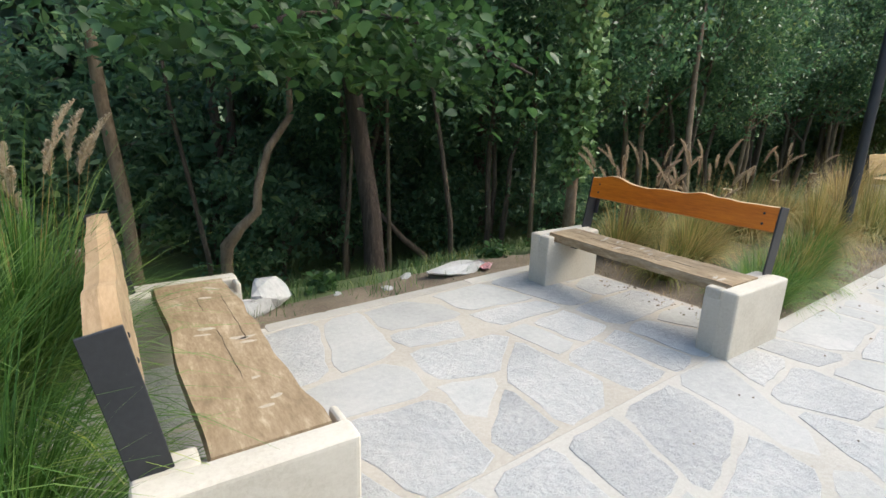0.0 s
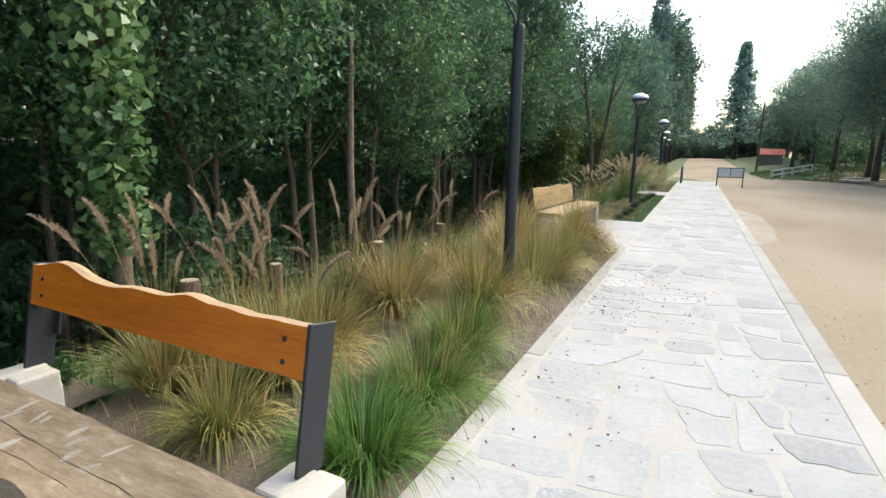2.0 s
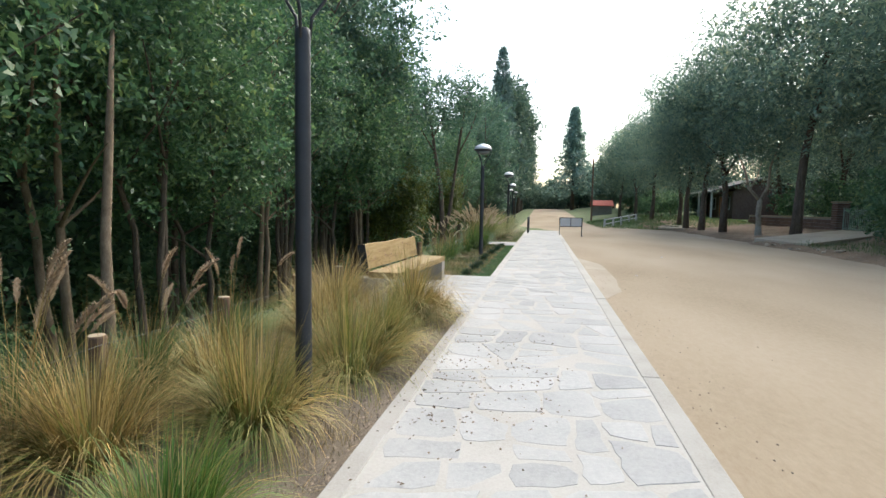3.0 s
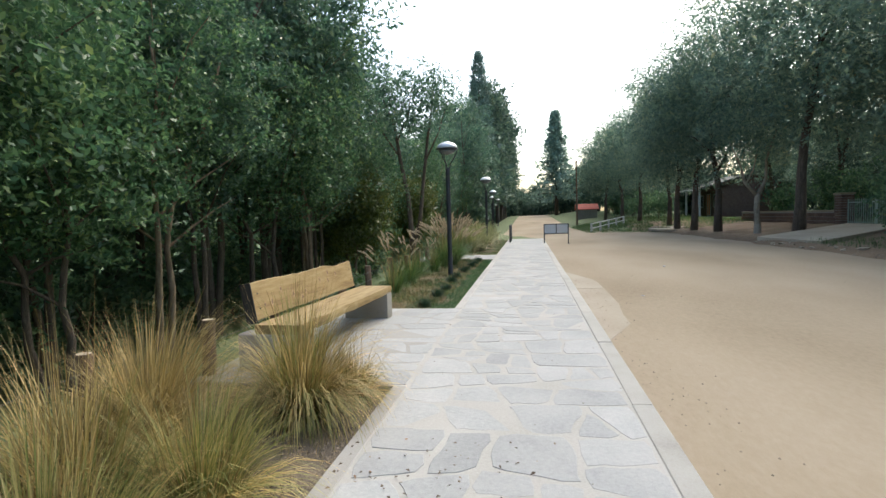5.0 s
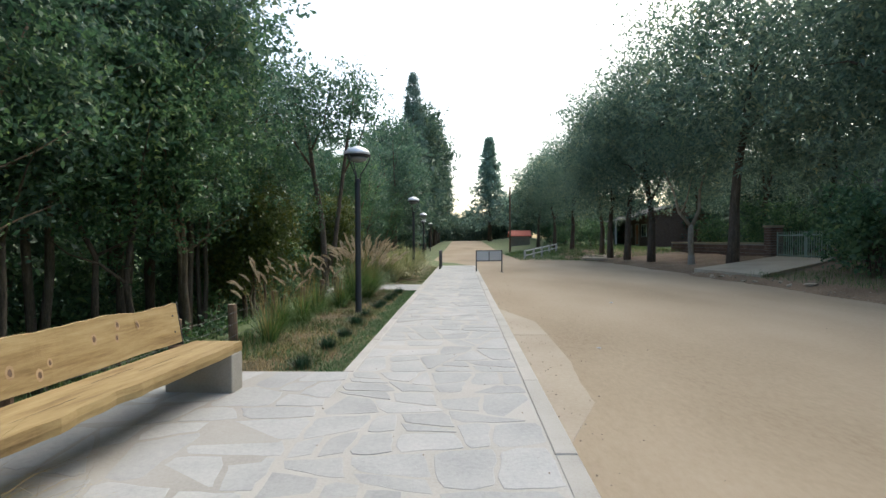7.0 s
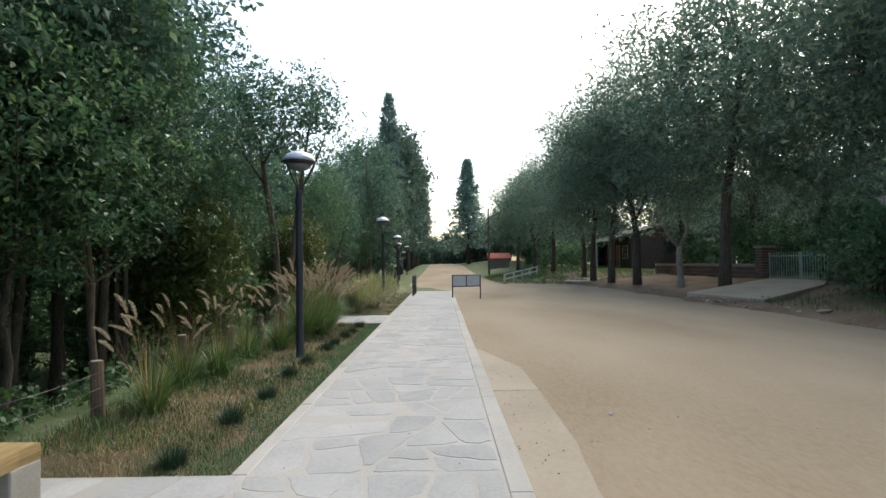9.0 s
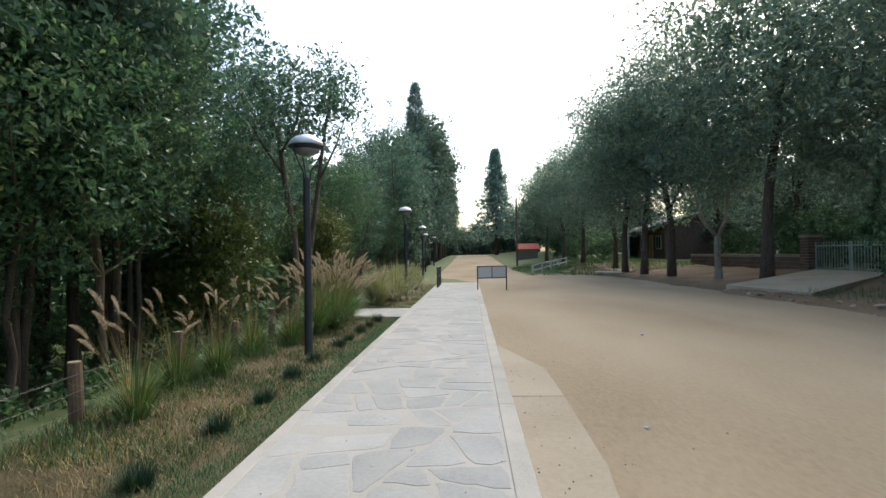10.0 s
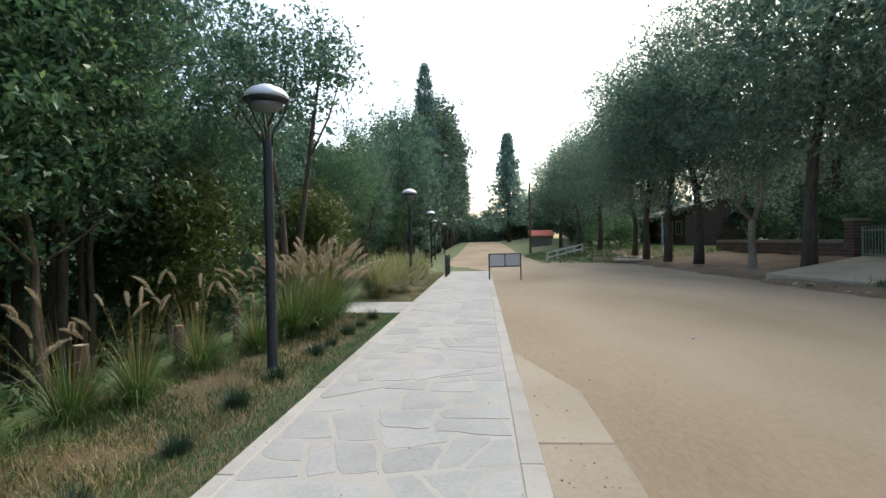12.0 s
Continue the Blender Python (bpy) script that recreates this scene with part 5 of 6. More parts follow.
def litter(rect, n, seed):
    """Curled brown leaf scraps blown on to the stones."""
    rs = np.random.default_rng(seed)
    c = np.stack([rs.uniform(rect[0], rect[1], n), rect[2] + (rect[3] - rect[2]) * rs.beta(2.2, 1.2, n), np.full(n, 0.012)], 1)
    return tagged(part_me("leaf_litter", leaf_mesh("leaf_litter", c, 0.03, rs, M_SCRAP, up=3.0, slim=0.6)), "scattered dry brown leaf scraps on the paving", "leaves", kind="stuff")


litter((7.0, 9.6, 0.8, 2.1), 170, 51)
litter((4.2, 7.0, 0.9, 2.1), 60, 52)


# ---- road barrier frame, bollards ----
def barrier(m):
    ob = tagged(empty("road_barrier", m), "dark steel frame barrier with two grey panels", "barrier")
    w = 1.15
    for s in (-1, 1):
        p = part("leg", tube(bmesh.new(), [(0, s * w / 2, 0), (0, s * w / 2, 0.95)], [0.024, 0.024], 8), M_STEEL, ob)
        part("foot", box(-0.2, 0.2, s * w / 2 - 0.03, s * w / 2 + 0.03, 0, 0.012, 0.003, 1), M_STEEL, p)
    for z in (0.5, 0.94):
        part("rail", tube(bmesh.new(), [(0, -w / 2, z), (0, w / 2, z)], [0.02, 0.02], 8), M_STEEL, ob)
    part("rail", tube(bmesh.new(), [(0, 0, 0.5), (0, 0, 0.94)], [0.018, 0.018], 8), M_STEEL, ob)
    for s in (-1, 1):
        part("panel", box(-0.006, 0.006, min(s * 0.02, s * (w / 2 - 0.025)), max(s * 0.02, s * (w / 2 - 0.025)), 0.52, 0.92), M_MESH, ob, "thin grey sheet")
    return ob


barrier(pose(31.7, -0.25, -0.05, 0, 0, 14))


def bollard_rail(x, y):
    ob = tagged(empty("cycle_stand", pose(x, y, 0)), "row of dark steel uprights at the footpath end", "stand")
    for i in range(4):
        bm = tube(bmesh.new(), [(i * 0.75, 0, -0.1), (i * 0.75, 0, 0.86)], [0.035, 0.035], 10)
        part("upright", bm, M_STEEL, ob, smooth=True)
    part("crossbar", tube(bmesh.new(), [(0, 0, 0.84), (2.25, 0, 0.84)], [0.022, 0.022], 8), M_STEEL, ob)
    part("crossbar", tube(bmesh.new(), [(0, 0, 0.45), (2.25, 0, 0.45)], [0.018, 0.018], 8), M_STEEL, ob)
    return ob


bollard_rail(33.2, 1.95)


# ---- far side of the road: drive, gate, wall, houses ----
def slab(name, corners, thick, material, label, category, uneven=0.0, seed=1):
    bm = bmesh.new()
    rng = random.Random(seed)
    top = [bm.verts.new((x + rng.uniform(-uneven, uneven), y + rng.uniform(-uneven, uneven), z + rng.uniform(-uneven, uneven) * 0.15)) for x, y, z in corners]
    low = [bm.verts.new((v.co.x, v.co.y, v.co.z - thick)) for v in top]
    bm.faces.new(top)
    bm.faces.new(low[::-1])
    for k in range(len(top)):
        bm.faces.new((top[k], top[(k + 1) % len(top)], low[(k + 1) % len(top)], low[k]))
    bmesh.ops.bevel(bm, geom=bm.edges[:], offset=0.012, segments=1, affect="EDGES")
    return tagged(part(name, bm, material), label, category)


for corners in ([(12.4, 0.2, -0.052), (13.6, -0.31, -0.052), (16.6, -0.34, -0.052), (16.6, 0.2, -0.052)],
                [(16.612, 0.2, -0.052), (16.612, -0.34, -0.052), (17.9, -0.33, -0.052), (19.7, 0.2, -0.052)]):
    tagged(slab("concrete_apron", corners, 0.25, M_DUSTY, "dusty flush concrete strip beside the kerb", "pavement"), kind="structure")
slab("driveway", [(26.3, -8.8, 0.17), (30.2, -8.3, 0.17), (33.7, -13.6, 0.54), (29.8, -13.6, 0.54)], 0.3, M_SLAB, "plain concrete driveway ramp up to the gate", "driveway", 0.03)
for i, (x, y, r) in enumerate(((43.5, -8.2, 1.0), (45.0, -7.9, 0.9), (46.2, -8.6, 1.1), (44.6, -9.0, 0.8))):
    slab("broken_slab", [(x + r * math.cos(a), y + 0.8 * r * math.sin(a), ground_z(x, y) + 0.14) for a in (0.2, 1.3, 2.4, 3.5, 4.4, 5.4)], 0.14, M_SLAB, "broken piece of an old concrete slab", "slab", 0.2, i)


def brick_pillar(x, y, z, h, w=0.55):
    ob = tagged(empty("brick_pillar", pose(x, y, z)), "square brown brick gate pillar with a capstone", "pillar")
    part("core", box(-w / 2 + 0.012, w / 2 - 0.012, -w / 2 + 0.012, w / 2 - 0.012, -0.4, h), M_MORTAR, ob)
    rows = int(h / 0.12)
    me = None
    for r in range(rows):
        for side in range(4):
            for k in range(2):
                u = -w / 4 + k * w / 2 + (0.03 if r % 2 else -0.03)
                if me is None:
                    b = part("brick", box(-w / 4 + 0.008, w / 4 - 0.008, -0.03, 0.03, 0, 0.108, 0.005, 1), M_BRICK, ob)
                    me = b.data
                else:
                    b = new("brick", me)
                    b.parent = ob
                a = side * math.pi / 2
                b.matrix_basis = Matrix.Rotation(a, 4, "Z") @ pose(u * 0.9, -w / 2 + 0.02, r * 0.12)
    part("cap", box(-w / 2 - 0.05, w / 2 + 0.05, -w / 2 - 0.05, w / 2 + 0.05, h, h + 0.09, 0.015, 1), M_SLAB, ob)
    return ob


brick_pillar(34.2, -13.7, 0.42, 1.45)
brick_pillar(29.45, -13.7, 0.38, 1.6, 0.6)


def gate(x0, x1, y, z, h):
    ob = tagged(empty("metal_gate", pose(x0, y, z)), "pale green metal picket gate, closed", "gate")
    w = x1 - x0
    for zz in (0.12, h - 0.2):
        part("rail", box(0, w, -0.02, 0.02, zz, zz + 0.05, 0.004, 1), M_GREENP, ob)
    for xx in (0.03, w / 2 - 0.04, w / 2 + 0.04, w - 0.03):
        part("stile", box(xx - 0.03, xx + 0.03, -0.025, 0.025, 0.02, h - 0.02, 0.004, 1), M_GREENP, ob)
    first = part("picket", box(-0.022, 0.022, -0.035, -0.021, 0.05, h, 0.006, 1), M_GREENP, ob)
    first.location = (0.16, 0, 0)
    n = 25
    for k in range(1, n):
        p = new("picket", first.data)
        p.parent = ob
        p.location = (0.16 + (w - 0.32) * k / (n - 1), 0, 0)
    return ob


gate(29.8, 33.9, -13.7, 0.44, 1.22)


def garden_wall(x0, x1, y, z, h, label):
    ob = tagged(empty("garden_wall", pose(x0, y, z)), label, "wall", kind="structure")
    w = x1 - x0
    part("core", box(0, w, -0.09, 0.09, -0.6, h - 0.05), M_MORTAR, ob)
    me = None
    rows = int(h / 0.2)
    for r in range(rows):
        x = 0.0 if r % 2 else -0.2
        while x < w - 0.25:
            if x >= 0:
                if me is None:
                    b = part("brick", box(0.006, 0.394, 0.075, 0.105, 0.006, 0.194, 0.006, 1), M_BRICK, ob)
                    me = b.data
                else:
                    b = new("brick", me)
                    b.parent = ob
                b.location = (x, 0, r * 0.2)
            x += 0.4
    part("coping", box(-0.02, w + 0.02, -0.13, 0.13, h - 0.05, h + 0.03, 0.012, 1), M_SLAB, ob)
    return ob


garden_wall(34.5, 46, -13.7, 0.42, 0.7, "low brown brick garden wall behind the trees")
garden_wall(18.0, 29.1, -13.7, 0.36, 0.8, "low brown brick garden wall beside the gate")


def house(m, length, depth, h, roof_h, wall_mat, roof_mat, label, windows, porch=0.0):
    """A one-storey house, front along x facing +y."""
    ob = tagged(empty("house", m), label, "house")
    part("wall", box(0, length, -depth, 0, -0.5, h), wall_mat, ob)
    bm = bmesh.new()
    e = 0.5
    v = [bm.verts.new(p) for p in ((-e, e + porch, h - 0.1), (length + e, e + porch, h - 0.1), (length + e, -depth - e, h - 0.1), (-e, -depth - e, h - 0.1), (-e, -depth / 2, h + roof_h), (length + e, -depth / 2, h + roof_h))]
    w = [bm.verts.new(q.co + Vector((0, 0, 0.14))) for q in v]
    for s in (v, w):
        bm.faces.new((s[0], s[1], s[5], s[4]))
        bm.faces.new((s[3], s[4], s[5], s[2]))
    for a, b in ((0, 1), (1, 5), (5, 2), (2, 3), (3, 4), (4, 0)):
        bm.faces.new((v[a], v[b], w[b], w[a]))
    roof = part("roof", bm, roof_mat, ob)
    part("fascia", box(-e, length + e, e + porch + 0.003, e + porch + 0.03, h - 0.12, h + 0.06), M_WHITE, roof, "white painted fascia board")
    for s in (0.0, length):
        bm = bmesh.new()
        t = [bm.verts.new(p) for p in ((s, 0, h - 0.05), (s, -depth, h - 0.05), (s, -depth / 2, h + roof_h - 0.02))]
        u = [bm.verts.new(q.co + Vector((0.02, 0, 0))) for q in t]
        bm.faces.new(t)
        bm.faces.new(u[::-1])
        for k in range(3):
            bm.faces.new((t[k], t[(k + 1) % 3], u[(k + 1) % 3], u[k]))
        part("gable", bm, wall_mat, ob)
    for x, z, ww, hh, door in windows:
        win = part("door" if door else "window", box(x, x + ww, 0.01, 0.05, z, z + hh, 0.004, 1), M_WOODO if door else M_DARKWIN, ob)
        for q in ((x - 0.08, x, z - 0.08, z + hh + 0.08), (x + ww, x + ww + 0.08, z - 0.08, z + hh + 0.08), (x, x + ww, z - 0.08, z), (x, x + ww, z + hh, z + hh + 0.08), (x + ww / 2 - 0.025, x + ww / 2 + 0.025, z, z + hh)):
            part("frame", box(q[0], q[1], 0.012, 0.075, q[2], q[3]), M_WHITE, win)
    if porch:
        for k in range(3):
            x = 0.2 + (length - 0.4) * k / 2
            part("porch_post", box(x - 0.08, x + 0.08, porch + 0.2, porch + 0.36, -0.4, h - 0.1, 0.01, 1), M_WHITE, ob)
    return ob


house(pose(60, -17.0, 0.75), 9, 6, 2.6, 1.3, M_BRICK, M_DARKR, "low cream house with a porch behind the trees", [(0.8, 0.9, 1.2, 1.1, False), (3.0, 0.1, 0.9, 2.0, True), (5.2, 0.9, 1.4, 1.1, False)], 1.6)
house(pose(30, -22, 0.6), 17, 7, 2.9, 1.6, M_BRICK, M_DARKR, "long shaded house behind the garden wall", [(1.5, 0.9, 1.4, 1.2, False), (5, 0.9, 1.4, 1.2, False), (8.6, 0.1, 1.0, 2.1, True), (12, 0.9, 1.6, 1.2, False)])
house(pose(21.5, -19, 0.6), 6.5, 6, 3.0, 1.2, M_DARKR, M_DARKR, "dark walled outbuilding beside the gate", [(2, 0.9, 1.4, 1.2, False)])


def kiosk(x, y):
    z = ground_z(x, y)
    ob = tagged(empty("small_shed", pose(x, y, z)), "tiny pale shed with a red pitched roof", "shed")
    part("wall", box(-1.0, 1.0, -1.2, 1.2, -0.3, 1.15), M_CREAM, ob)
    bm = bmesh.new()
    prof = [(-1.2, 1.1), (0, 1.75), (1.2, 1.1), (1.2, 1.2), (0, 1.88), (-1.2, 1.2)]
    a = [bm.verts.new((px, -1.4, pz)) for px, pz in prof]
    b = [bm.verts.new((px, 1.4, pz)) for px, pz in prof]
    bm.faces.new(a)
    bm.faces.new(b[::-1])
    for k in range(6):
        bm.faces.new((a[k], a[(k + 1) % 6], b[(k + 1) % 6], b[k]))
    part("roof", bm, M_REDROOF, ob)
    part("door", box(-1.03, -1.002, -0.45, 0.45, 0, 1.0), M_CREAM, ob)
    return ob


kiosk(76.5, -6.4)


def railing(x0, y0, x1, y1, n, h):
    z0, z1 = ground_z(x0, y0), ground_z(x1, y1)
    ob = tagged(empty("white_railing", pose(x0, y0, z0)), "white painted timber railing beside a ramp", "railing")
    d = Vector((x1 - x0, y1 - y0, z1 - z0))
    for k in range(n):
        p = d * (k / (n - 1))
        part("post", box(p.x - 0.07, p.x + 0.07, p.y - 0.07, p.y + 0.07, p.z - 0.3, p.z + h, 0.008, 1), M_WHITE, ob)
    for z in (h * 0.5, h - 0.05):
        bm = tube(bmesh.new(), [Vector((0, 0, z)), d + Vector((0, 0, z))], [0.05, 0.05], 4)
        part("rail", bm, M_WHITE, ob)
    return ob


railing(47.0, -3.6, 53.5, -7.0, 5, 0.75)


def power_pole(x, y):
    ob = tagged(empty("utility_pole", pose(x, y, ground_z(x, y))), "thin weathered wooden utility pole by the lane", "pole")
    part("pole", tube(bmesh.new(), [(0, 0, -0.3), (0, 0, 3), (0.03, 0, 6.5)], [0.1, 0.09, 0.07], 8), M_POST, ob)
    part("crossarm", box(-0.5, 0.5, -0.04, 0.04, 6.2, 6.3, 0.01, 1), M_POST, ob)
    return ob


power_pole(62, -3.9)


# ---- loose stones and litter ----
def rock(x, y, z, sx, sy, sz, seed, material, label, turn=0):
    bm = bmesh.new()
    bmesh.ops.create_icosphere(bm, subdivisions=3, radius=1)
    rng = random.Random(seed)
    cuts = [(Vector((rng.gauss(0, 1), rng.gauss(0, 1), rng.gauss(0, 0.8))).normalized(), rng.uniform(0.32, 0.62)) for _ in range(13)]
    for v in bm.verts:
        for nrm, d in cuts:
            over = v.co.dot(nrm) - d
            if over > 0:
                v.co -= nrm * over
        v.co *= 1 + 0.05 * noise.noise(v.co * 3 + Vector((seed, 0, 0)))
        v.co = Vector((v.co.x * sx, v.co.y * sy, v.co.z * sz))
    ob = part("rock", bm, material)
    ob.matrix_world = pose(x, y, z, 0, 0, turn)
    return tagged(ob, label, "rock")


rock(1.02, 4.28, 0.03, 0.25, 0.2, 0.13, 1, M_ROCK, "broken white stone chunk at the bay edge", 20)
rock(1.16, 4.46, 0.03, 0.38, 0.24, 0.15, 2, M_ROCK, "larger broken white stone at the bay edge", 60)
rock(2.85, 4.28, 0.03, 0.4, 0.26, 0.08, 3, M_ROCK, "flat white stone slab at the bay edge", 10)
rock(2.35, 4.42, -0.03, 0.12, 0.09, 0.06, 4, M_ROCK, "small pale stone in the grass", 10)
rock(2.1, 4.3, -0.03, 0.09, 0.07, 0.05, 5, M_ROCK, "small pale stone in the grass", 50)
rock(1.7, 4.35, -0.03, 0.10, 0.07, 0.05, 6, M_ROCK, "small pale stone in the grass", 80)
rr = random.Random(8)
for i in range(16):
    x = 23 + i * 0.45 + rr.uniform(-0.2, 0.2)
    y = -8.2 + rr.uniform(-0.35, 0.3)
    s = rr.uniform(0.06, 0.17)
    rock(x, y, ground_z(x, y) + s * 0.2, s * 1.3, s, s * 0.6, 30 + i, M_SLAB, "loose grey stone on the road verge", rr.uniform(0, 360))
rock(20.4, -2.3, -0.03, 0.07, 0.06, 0.025, 70, M_ROCK, "pale stone lying on the sand road", 20)
rock(15.6, -0.8, -0.035, 0.05, 0.03, 0.015, 71, M_ROCK, "pale stone chip lying on the sand road", 20)

bm = bmesh.new()
bmesh.ops.create_grid(bm, x_segments=8, y_segments=5, size=1)
for v in bm.verts:
    v.co = Vector((v.co.x * 0.10, v.co.y * 0.05, 0.035 + 0.03 * noise.noise(v.co * 4)))
wrap = part("wrapper", bm, M_RED)
wrap.matrix_world = pose(3.1, 4.22, -0.01, 0, 0, 40)
tagged(wrap, "crumpled red and white litter wrapper", "litter")


def pebbles(name, label, seed, n, place, size, material):
    """Small loose bits, one joined mesh of little faceted lumps."""
    rs = random.Random(seed)
    verts, faces = [], []
    for _ in range(n):
        x, y, z = place(rs)
        s = size * rs.uniform(0.5, 1.5)
        o, a = len(verts), rs.uniform(0, 6.28)
        for k in range(5):
            b = a + k * 1.2566
            verts.append((x + s * math.cos(b), y + s * 0.75 * math.sin(b), z))
        verts.append((x, y, z + s * 0.8))
        faces += [(o + k, o + (k + 1) % 5, o + 5) for k in range(5)]
    return tagged(part_me(name, mesh_np(name, verts, faces, material)), label, "debris", kind="stuff")


pebbles("seed_litter", "dark dropped seeds and bits on the flagstones", 1, 150, lambda r: (r.gauss(7.9, 0.75), min(2.1, max(0.5, r.gauss(1.65, 0.35))), 0.007), 0.008, M_PEB)
pebbles("seed_litter", "dark dropped bits behind the orange bench", 2, 60, lambda r: (r.uniform(3.55, 3.8), r.uniform(2.3, 3.4), 0.008), 0.010, M_PEB)
pebbles("seed_litter", "dark bits along the footpath", 3, 110, lambda r: (r.uniform(0.5, 19), r.uniform(0.35, 2.1), 0.007), 0.007, M_PEB)
pebbles("road_grit", "loose grit and small stones on the sand road", 4, 300, lambda r: (r.uniform(4, 26), 0.17 - abs(r.gauss(0, 0.28)), -0.05), 0.009, M_PEB)
pebbles("road_grit", "scattered small stones on the sand road", 5, 110, lambda r: (r.uniform(5, 34), r.uniform(-6.8, 0.1), -0.04), 0.011, M_PEB)
pebbles("verge_rubble", "loose clods and rubble on the far verge", 7, 900, lambda r: (lambda x, y: (x, y, ground_z(x, y) + 0.012))(r.uniform(18, 46), -7.5 - abs(r.gauss(0, 0.9))), 0.03, M_PEB)
pebbles("bed_gravel", "loose gravel on the planting bed edge", 6, 2600, lambda r: (lambda x, y: (x, y, bed_z(x, y)))(r.uniform(3.85, 10.7), 2.16 + abs(r.gauss(0, 0.35))), 0.011, M_PEB)


# ---- flagstones ----
def clip(poly, nx, ny, d):
    out = []
    for i, (x, y) in enumerate(poly):
        u, v = poly[i - 1]
        a, b = nx * u + ny * v - d, nx * x + ny * y - d
        if (a <= 0) != (b <= 0):
            t = a / (a - b)
            out.append((u + (x - u) * t, v + (y - v) * t))
        if b <= 0:
            out.append((x, y))
    return out


def stone(poly, gap, seed, thick):
    """A split flagstone: chipped outline, rounded rim, face a little uneven."""
    rng = random.Random(seed)
    cx, cy = sum(p[0] for p in poly) / len(poly), sum(p[1] for p in poly) / len(poly)
    inner = poly
    for i, (x, y) in enumerate(poly):
        u, v = poly[i - 1]
        ex, ey = x - u, y - v
        ln = math.hypot(ex, ey)
        if ln < 1e-4:
            continue
        nx, ny = ey / ln, -ex / ln
        g = gap * rng.uniform(0.6, 1.5)
        inner = clip(inner, nx, ny, nx * x + ny * y - g)
        if len(inner) < 3:
            return None
    rim = []
    for i, (x, y) in enumerate(inner):
        u, v = inner[i - 1]
        ln = math.hypot(x - u, y - v)
        if ln < 0.02:
            continue
        k = max(1, int(ln / 0.09))
        for s in range(k):
            f = (s + (0.09 if s == 0 else rng.uniform(-0.2, 0.2))) / k
            f = max(0.08, min(0.94, f))
            j = rng.uniform(-0.018, 0.011)
            px, py = u + (x - u) * f, v + (y - v) * f
            dx, dy = px - cx, py - cy
            dl = math.hypot(dx, dy) + 1e-6
            rim.append((px + dx / dl * j, py + dy / dl * j))
    if len(rim) < 4:
        return None
    n = len(rim)
    tilt = (rng.uniform(-0.006, 0.006), rng.uniform(-0.006, 0.006))
    verts = [(x - cx, y - cy, -0.02) for x, y in rim]
    verts += [(x - cx, y - cy, thick * 0.55 + tilt[0] * (x - cx) + tilt[1] * (y - cy)) for x, y in rim]
    verts += [((x - cx) * 0.98, (y - cy) * 0.98, thick + tilt[0] * (x - cx) + tilt[1] * (y - cy)) for x, y in rim]
    faces = []
    for a in range(n):
        b = (a + 1) % n
        faces += [(a, b, n + b, n + a), (n + a, n + b, 2 * n + b, 2 * n + a)]
    faces.append(tuple(range(2 * n, 3 * n)))
    area = sum(rim[k - 1][0] * rim[k][1] - rim[k][0] * rim[k - 1][1] for k in range(n))
    if area < 0:
        faces = [f[::-1] for f in faces]
    return (cx, cy), verts, faces


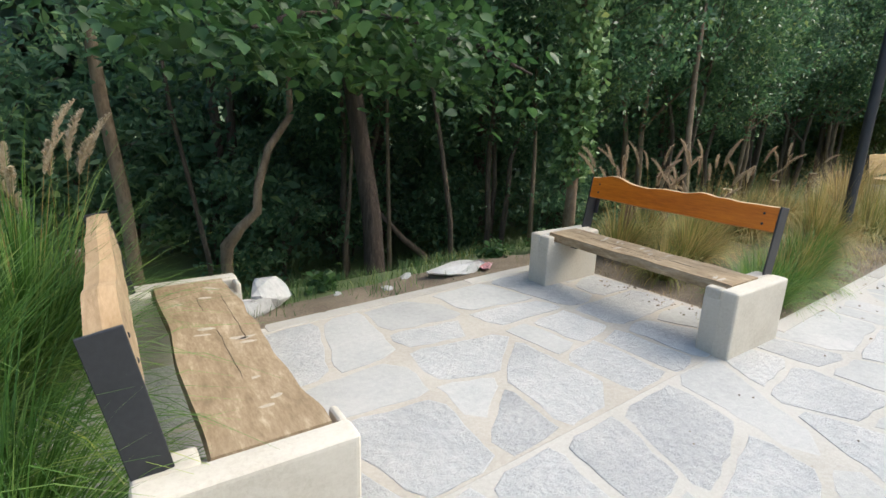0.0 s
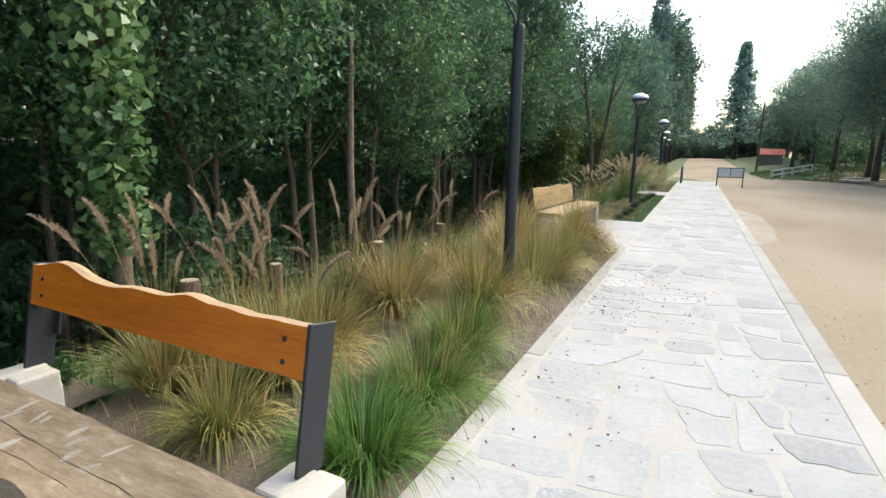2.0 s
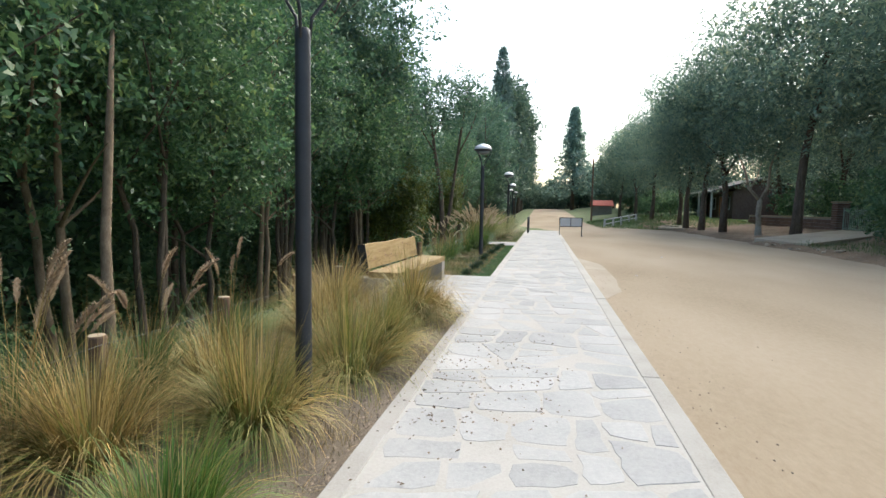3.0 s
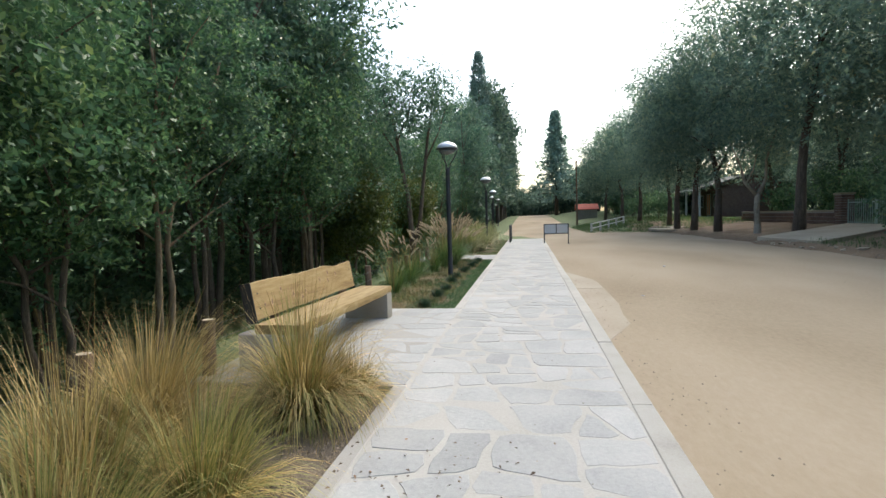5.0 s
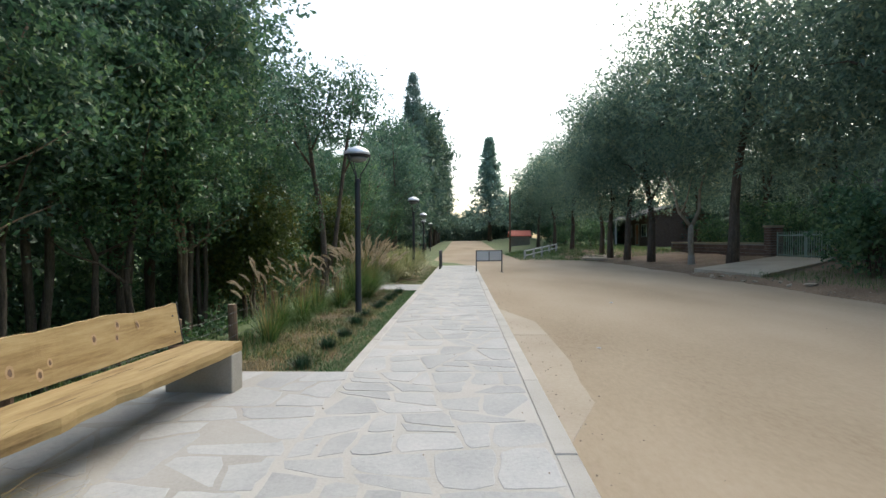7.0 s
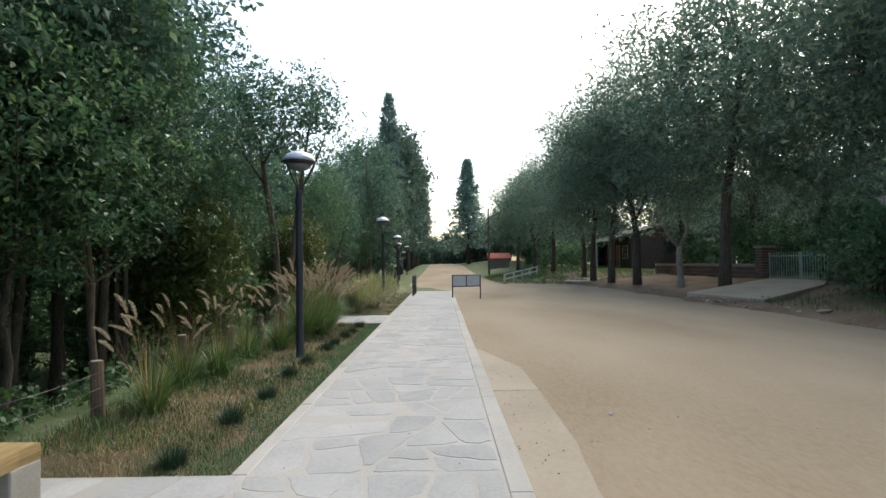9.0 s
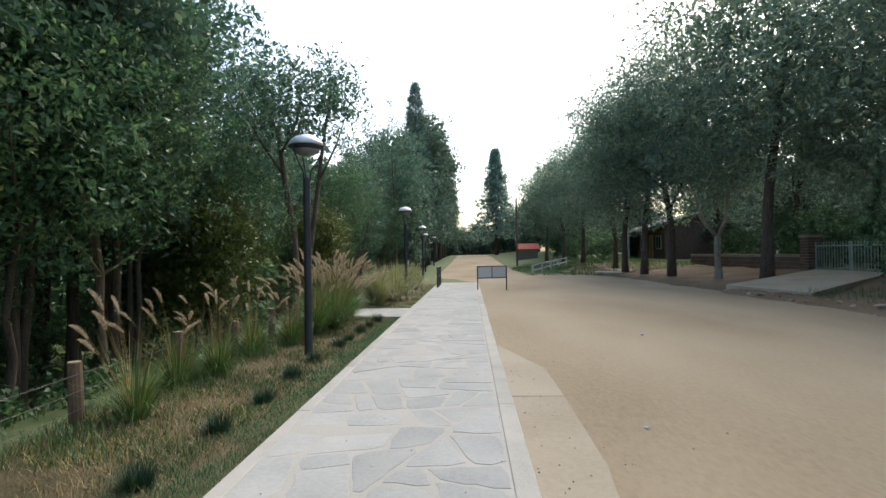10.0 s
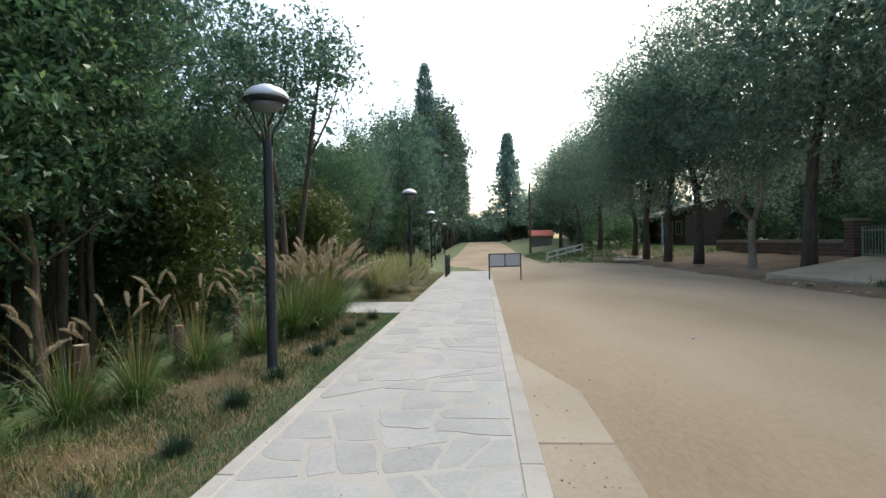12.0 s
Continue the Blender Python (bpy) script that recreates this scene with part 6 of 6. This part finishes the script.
def lay(parent, polys, gap, seed, thick, limit=10 ** 6, material=None):
    """Lays stones: near ones as pieces of their own, the rest in one joined mesh."""
    rest_v, rest_f = [], []
    for i, poly in enumerate(polys):
        made = stone(poly, gap, seed * 1000 + i, thick + 0.0015 * math.sin(i * 12.9))
        if made is None:
            continue
        (cx, cy), v, f = made
        if cx < limit:
            me = bpy.data.meshes.new("flagstone")
            me.from_pydata(v, [], f)
            me.materials.append(M_STONE if material is None or i % 3 == 0 else material)
            ob = new("flagstone", me)
            ob.parent = parent
            ob.location = (cx, cy, 0)
        else:
            o = len(rest_v)
            rest_v += [(x + cx, y + cy, z) for x, y, z in v]
            rest_f += [tuple(k + o for k in q) for q in f]
    if rest_v:
        me = bpy.data.meshes.new("far_flagstones")
        me.from_pydata(rest_v, [], rest_f)
        me.materials.append(material or M_STONE)
        ob = tagged(new("far_flagstones", me), "flagstones of the far footpath", kind="stuff")
        ob.parent = parent


def area(poly):
    return abs(sum(poly[k - 1][0] * poly[k][1] - poly[k][0] * poly[k - 1][1] for k in range(len(poly)))) / 2


def split(poly, rng, target, skew):
    """Breaks an outline into rough quarry pieces by straight, slightly skewed cuts."""
    if len(poly) < 3:
        return []
    if area(poly) < target * rng.uniform(0.65, 1.7):
        return [poly]
    xs, ys = [p[0] for p in poly], [p[1] for p in poly]
    w, h = max(xs) - min(xs), max(ys) - min(ys)
    f = rng.uniform(0.36, 0.64)
    cx, cy = min(xs) + w * f, min(ys) + h * f
    a = (0.0 if w * rng.uniform(0.8, 1.25) > h * 1.1 else math.pi / 2) + rng.gauss(0, skew)
    nx, ny = math.cos(a), math.sin(a)
    d = nx * cx + ny * cy
    return split(clip(poly, nx, ny, d), rng, target, skew) + split(clip(poly, -nx, -ny, -d), rng, target, skew)


def course_stones(seed, rect, target, skew):
    rng = random.Random(seed)
    x0, x1, y0, y1 = rect
    return split([(x0, y0), (x1, y0), (x1, y1), (x0, y1)], rng, target, skew)


# the first bay and the path before it: large angular slabs
lay(bay1, course_stones(47, (-0.6, 3.8, 2.14, 3.94), 0.38, 0.24), 0.018, 1, 0.0034, material=M_STONEB)
lay(pave, course_stones(45, (-4, 4.6, PATH_Y0, 2.13), 0.32, 0.20), 0.018, 2, 0.003, material=M_STONEB)
lay(pave, course_stones(33, (4.6, 14.2, PATH_Y0, PATH_Y1 + 0.01), 0.18, 0.20), 0.014, 3, 0.0019)
lay(pave, course_stones(34, (14.2, 36.5, PATH_Y0, PATH_Y1 + 0.01), 0.20, 0.22), 0.014, 4, 0.0019, 22.0)
lay(bay2, course_stones(35, (10.6, 14.2, 2.04, 3.93), 0.26, 0.26), 0.015, 5, 0.0026)
lay(bay3, course_stones(6, (23.05, 24.9, 2.15, 4.5), 0.3, 0.16), 0.014, 6, 0.004)
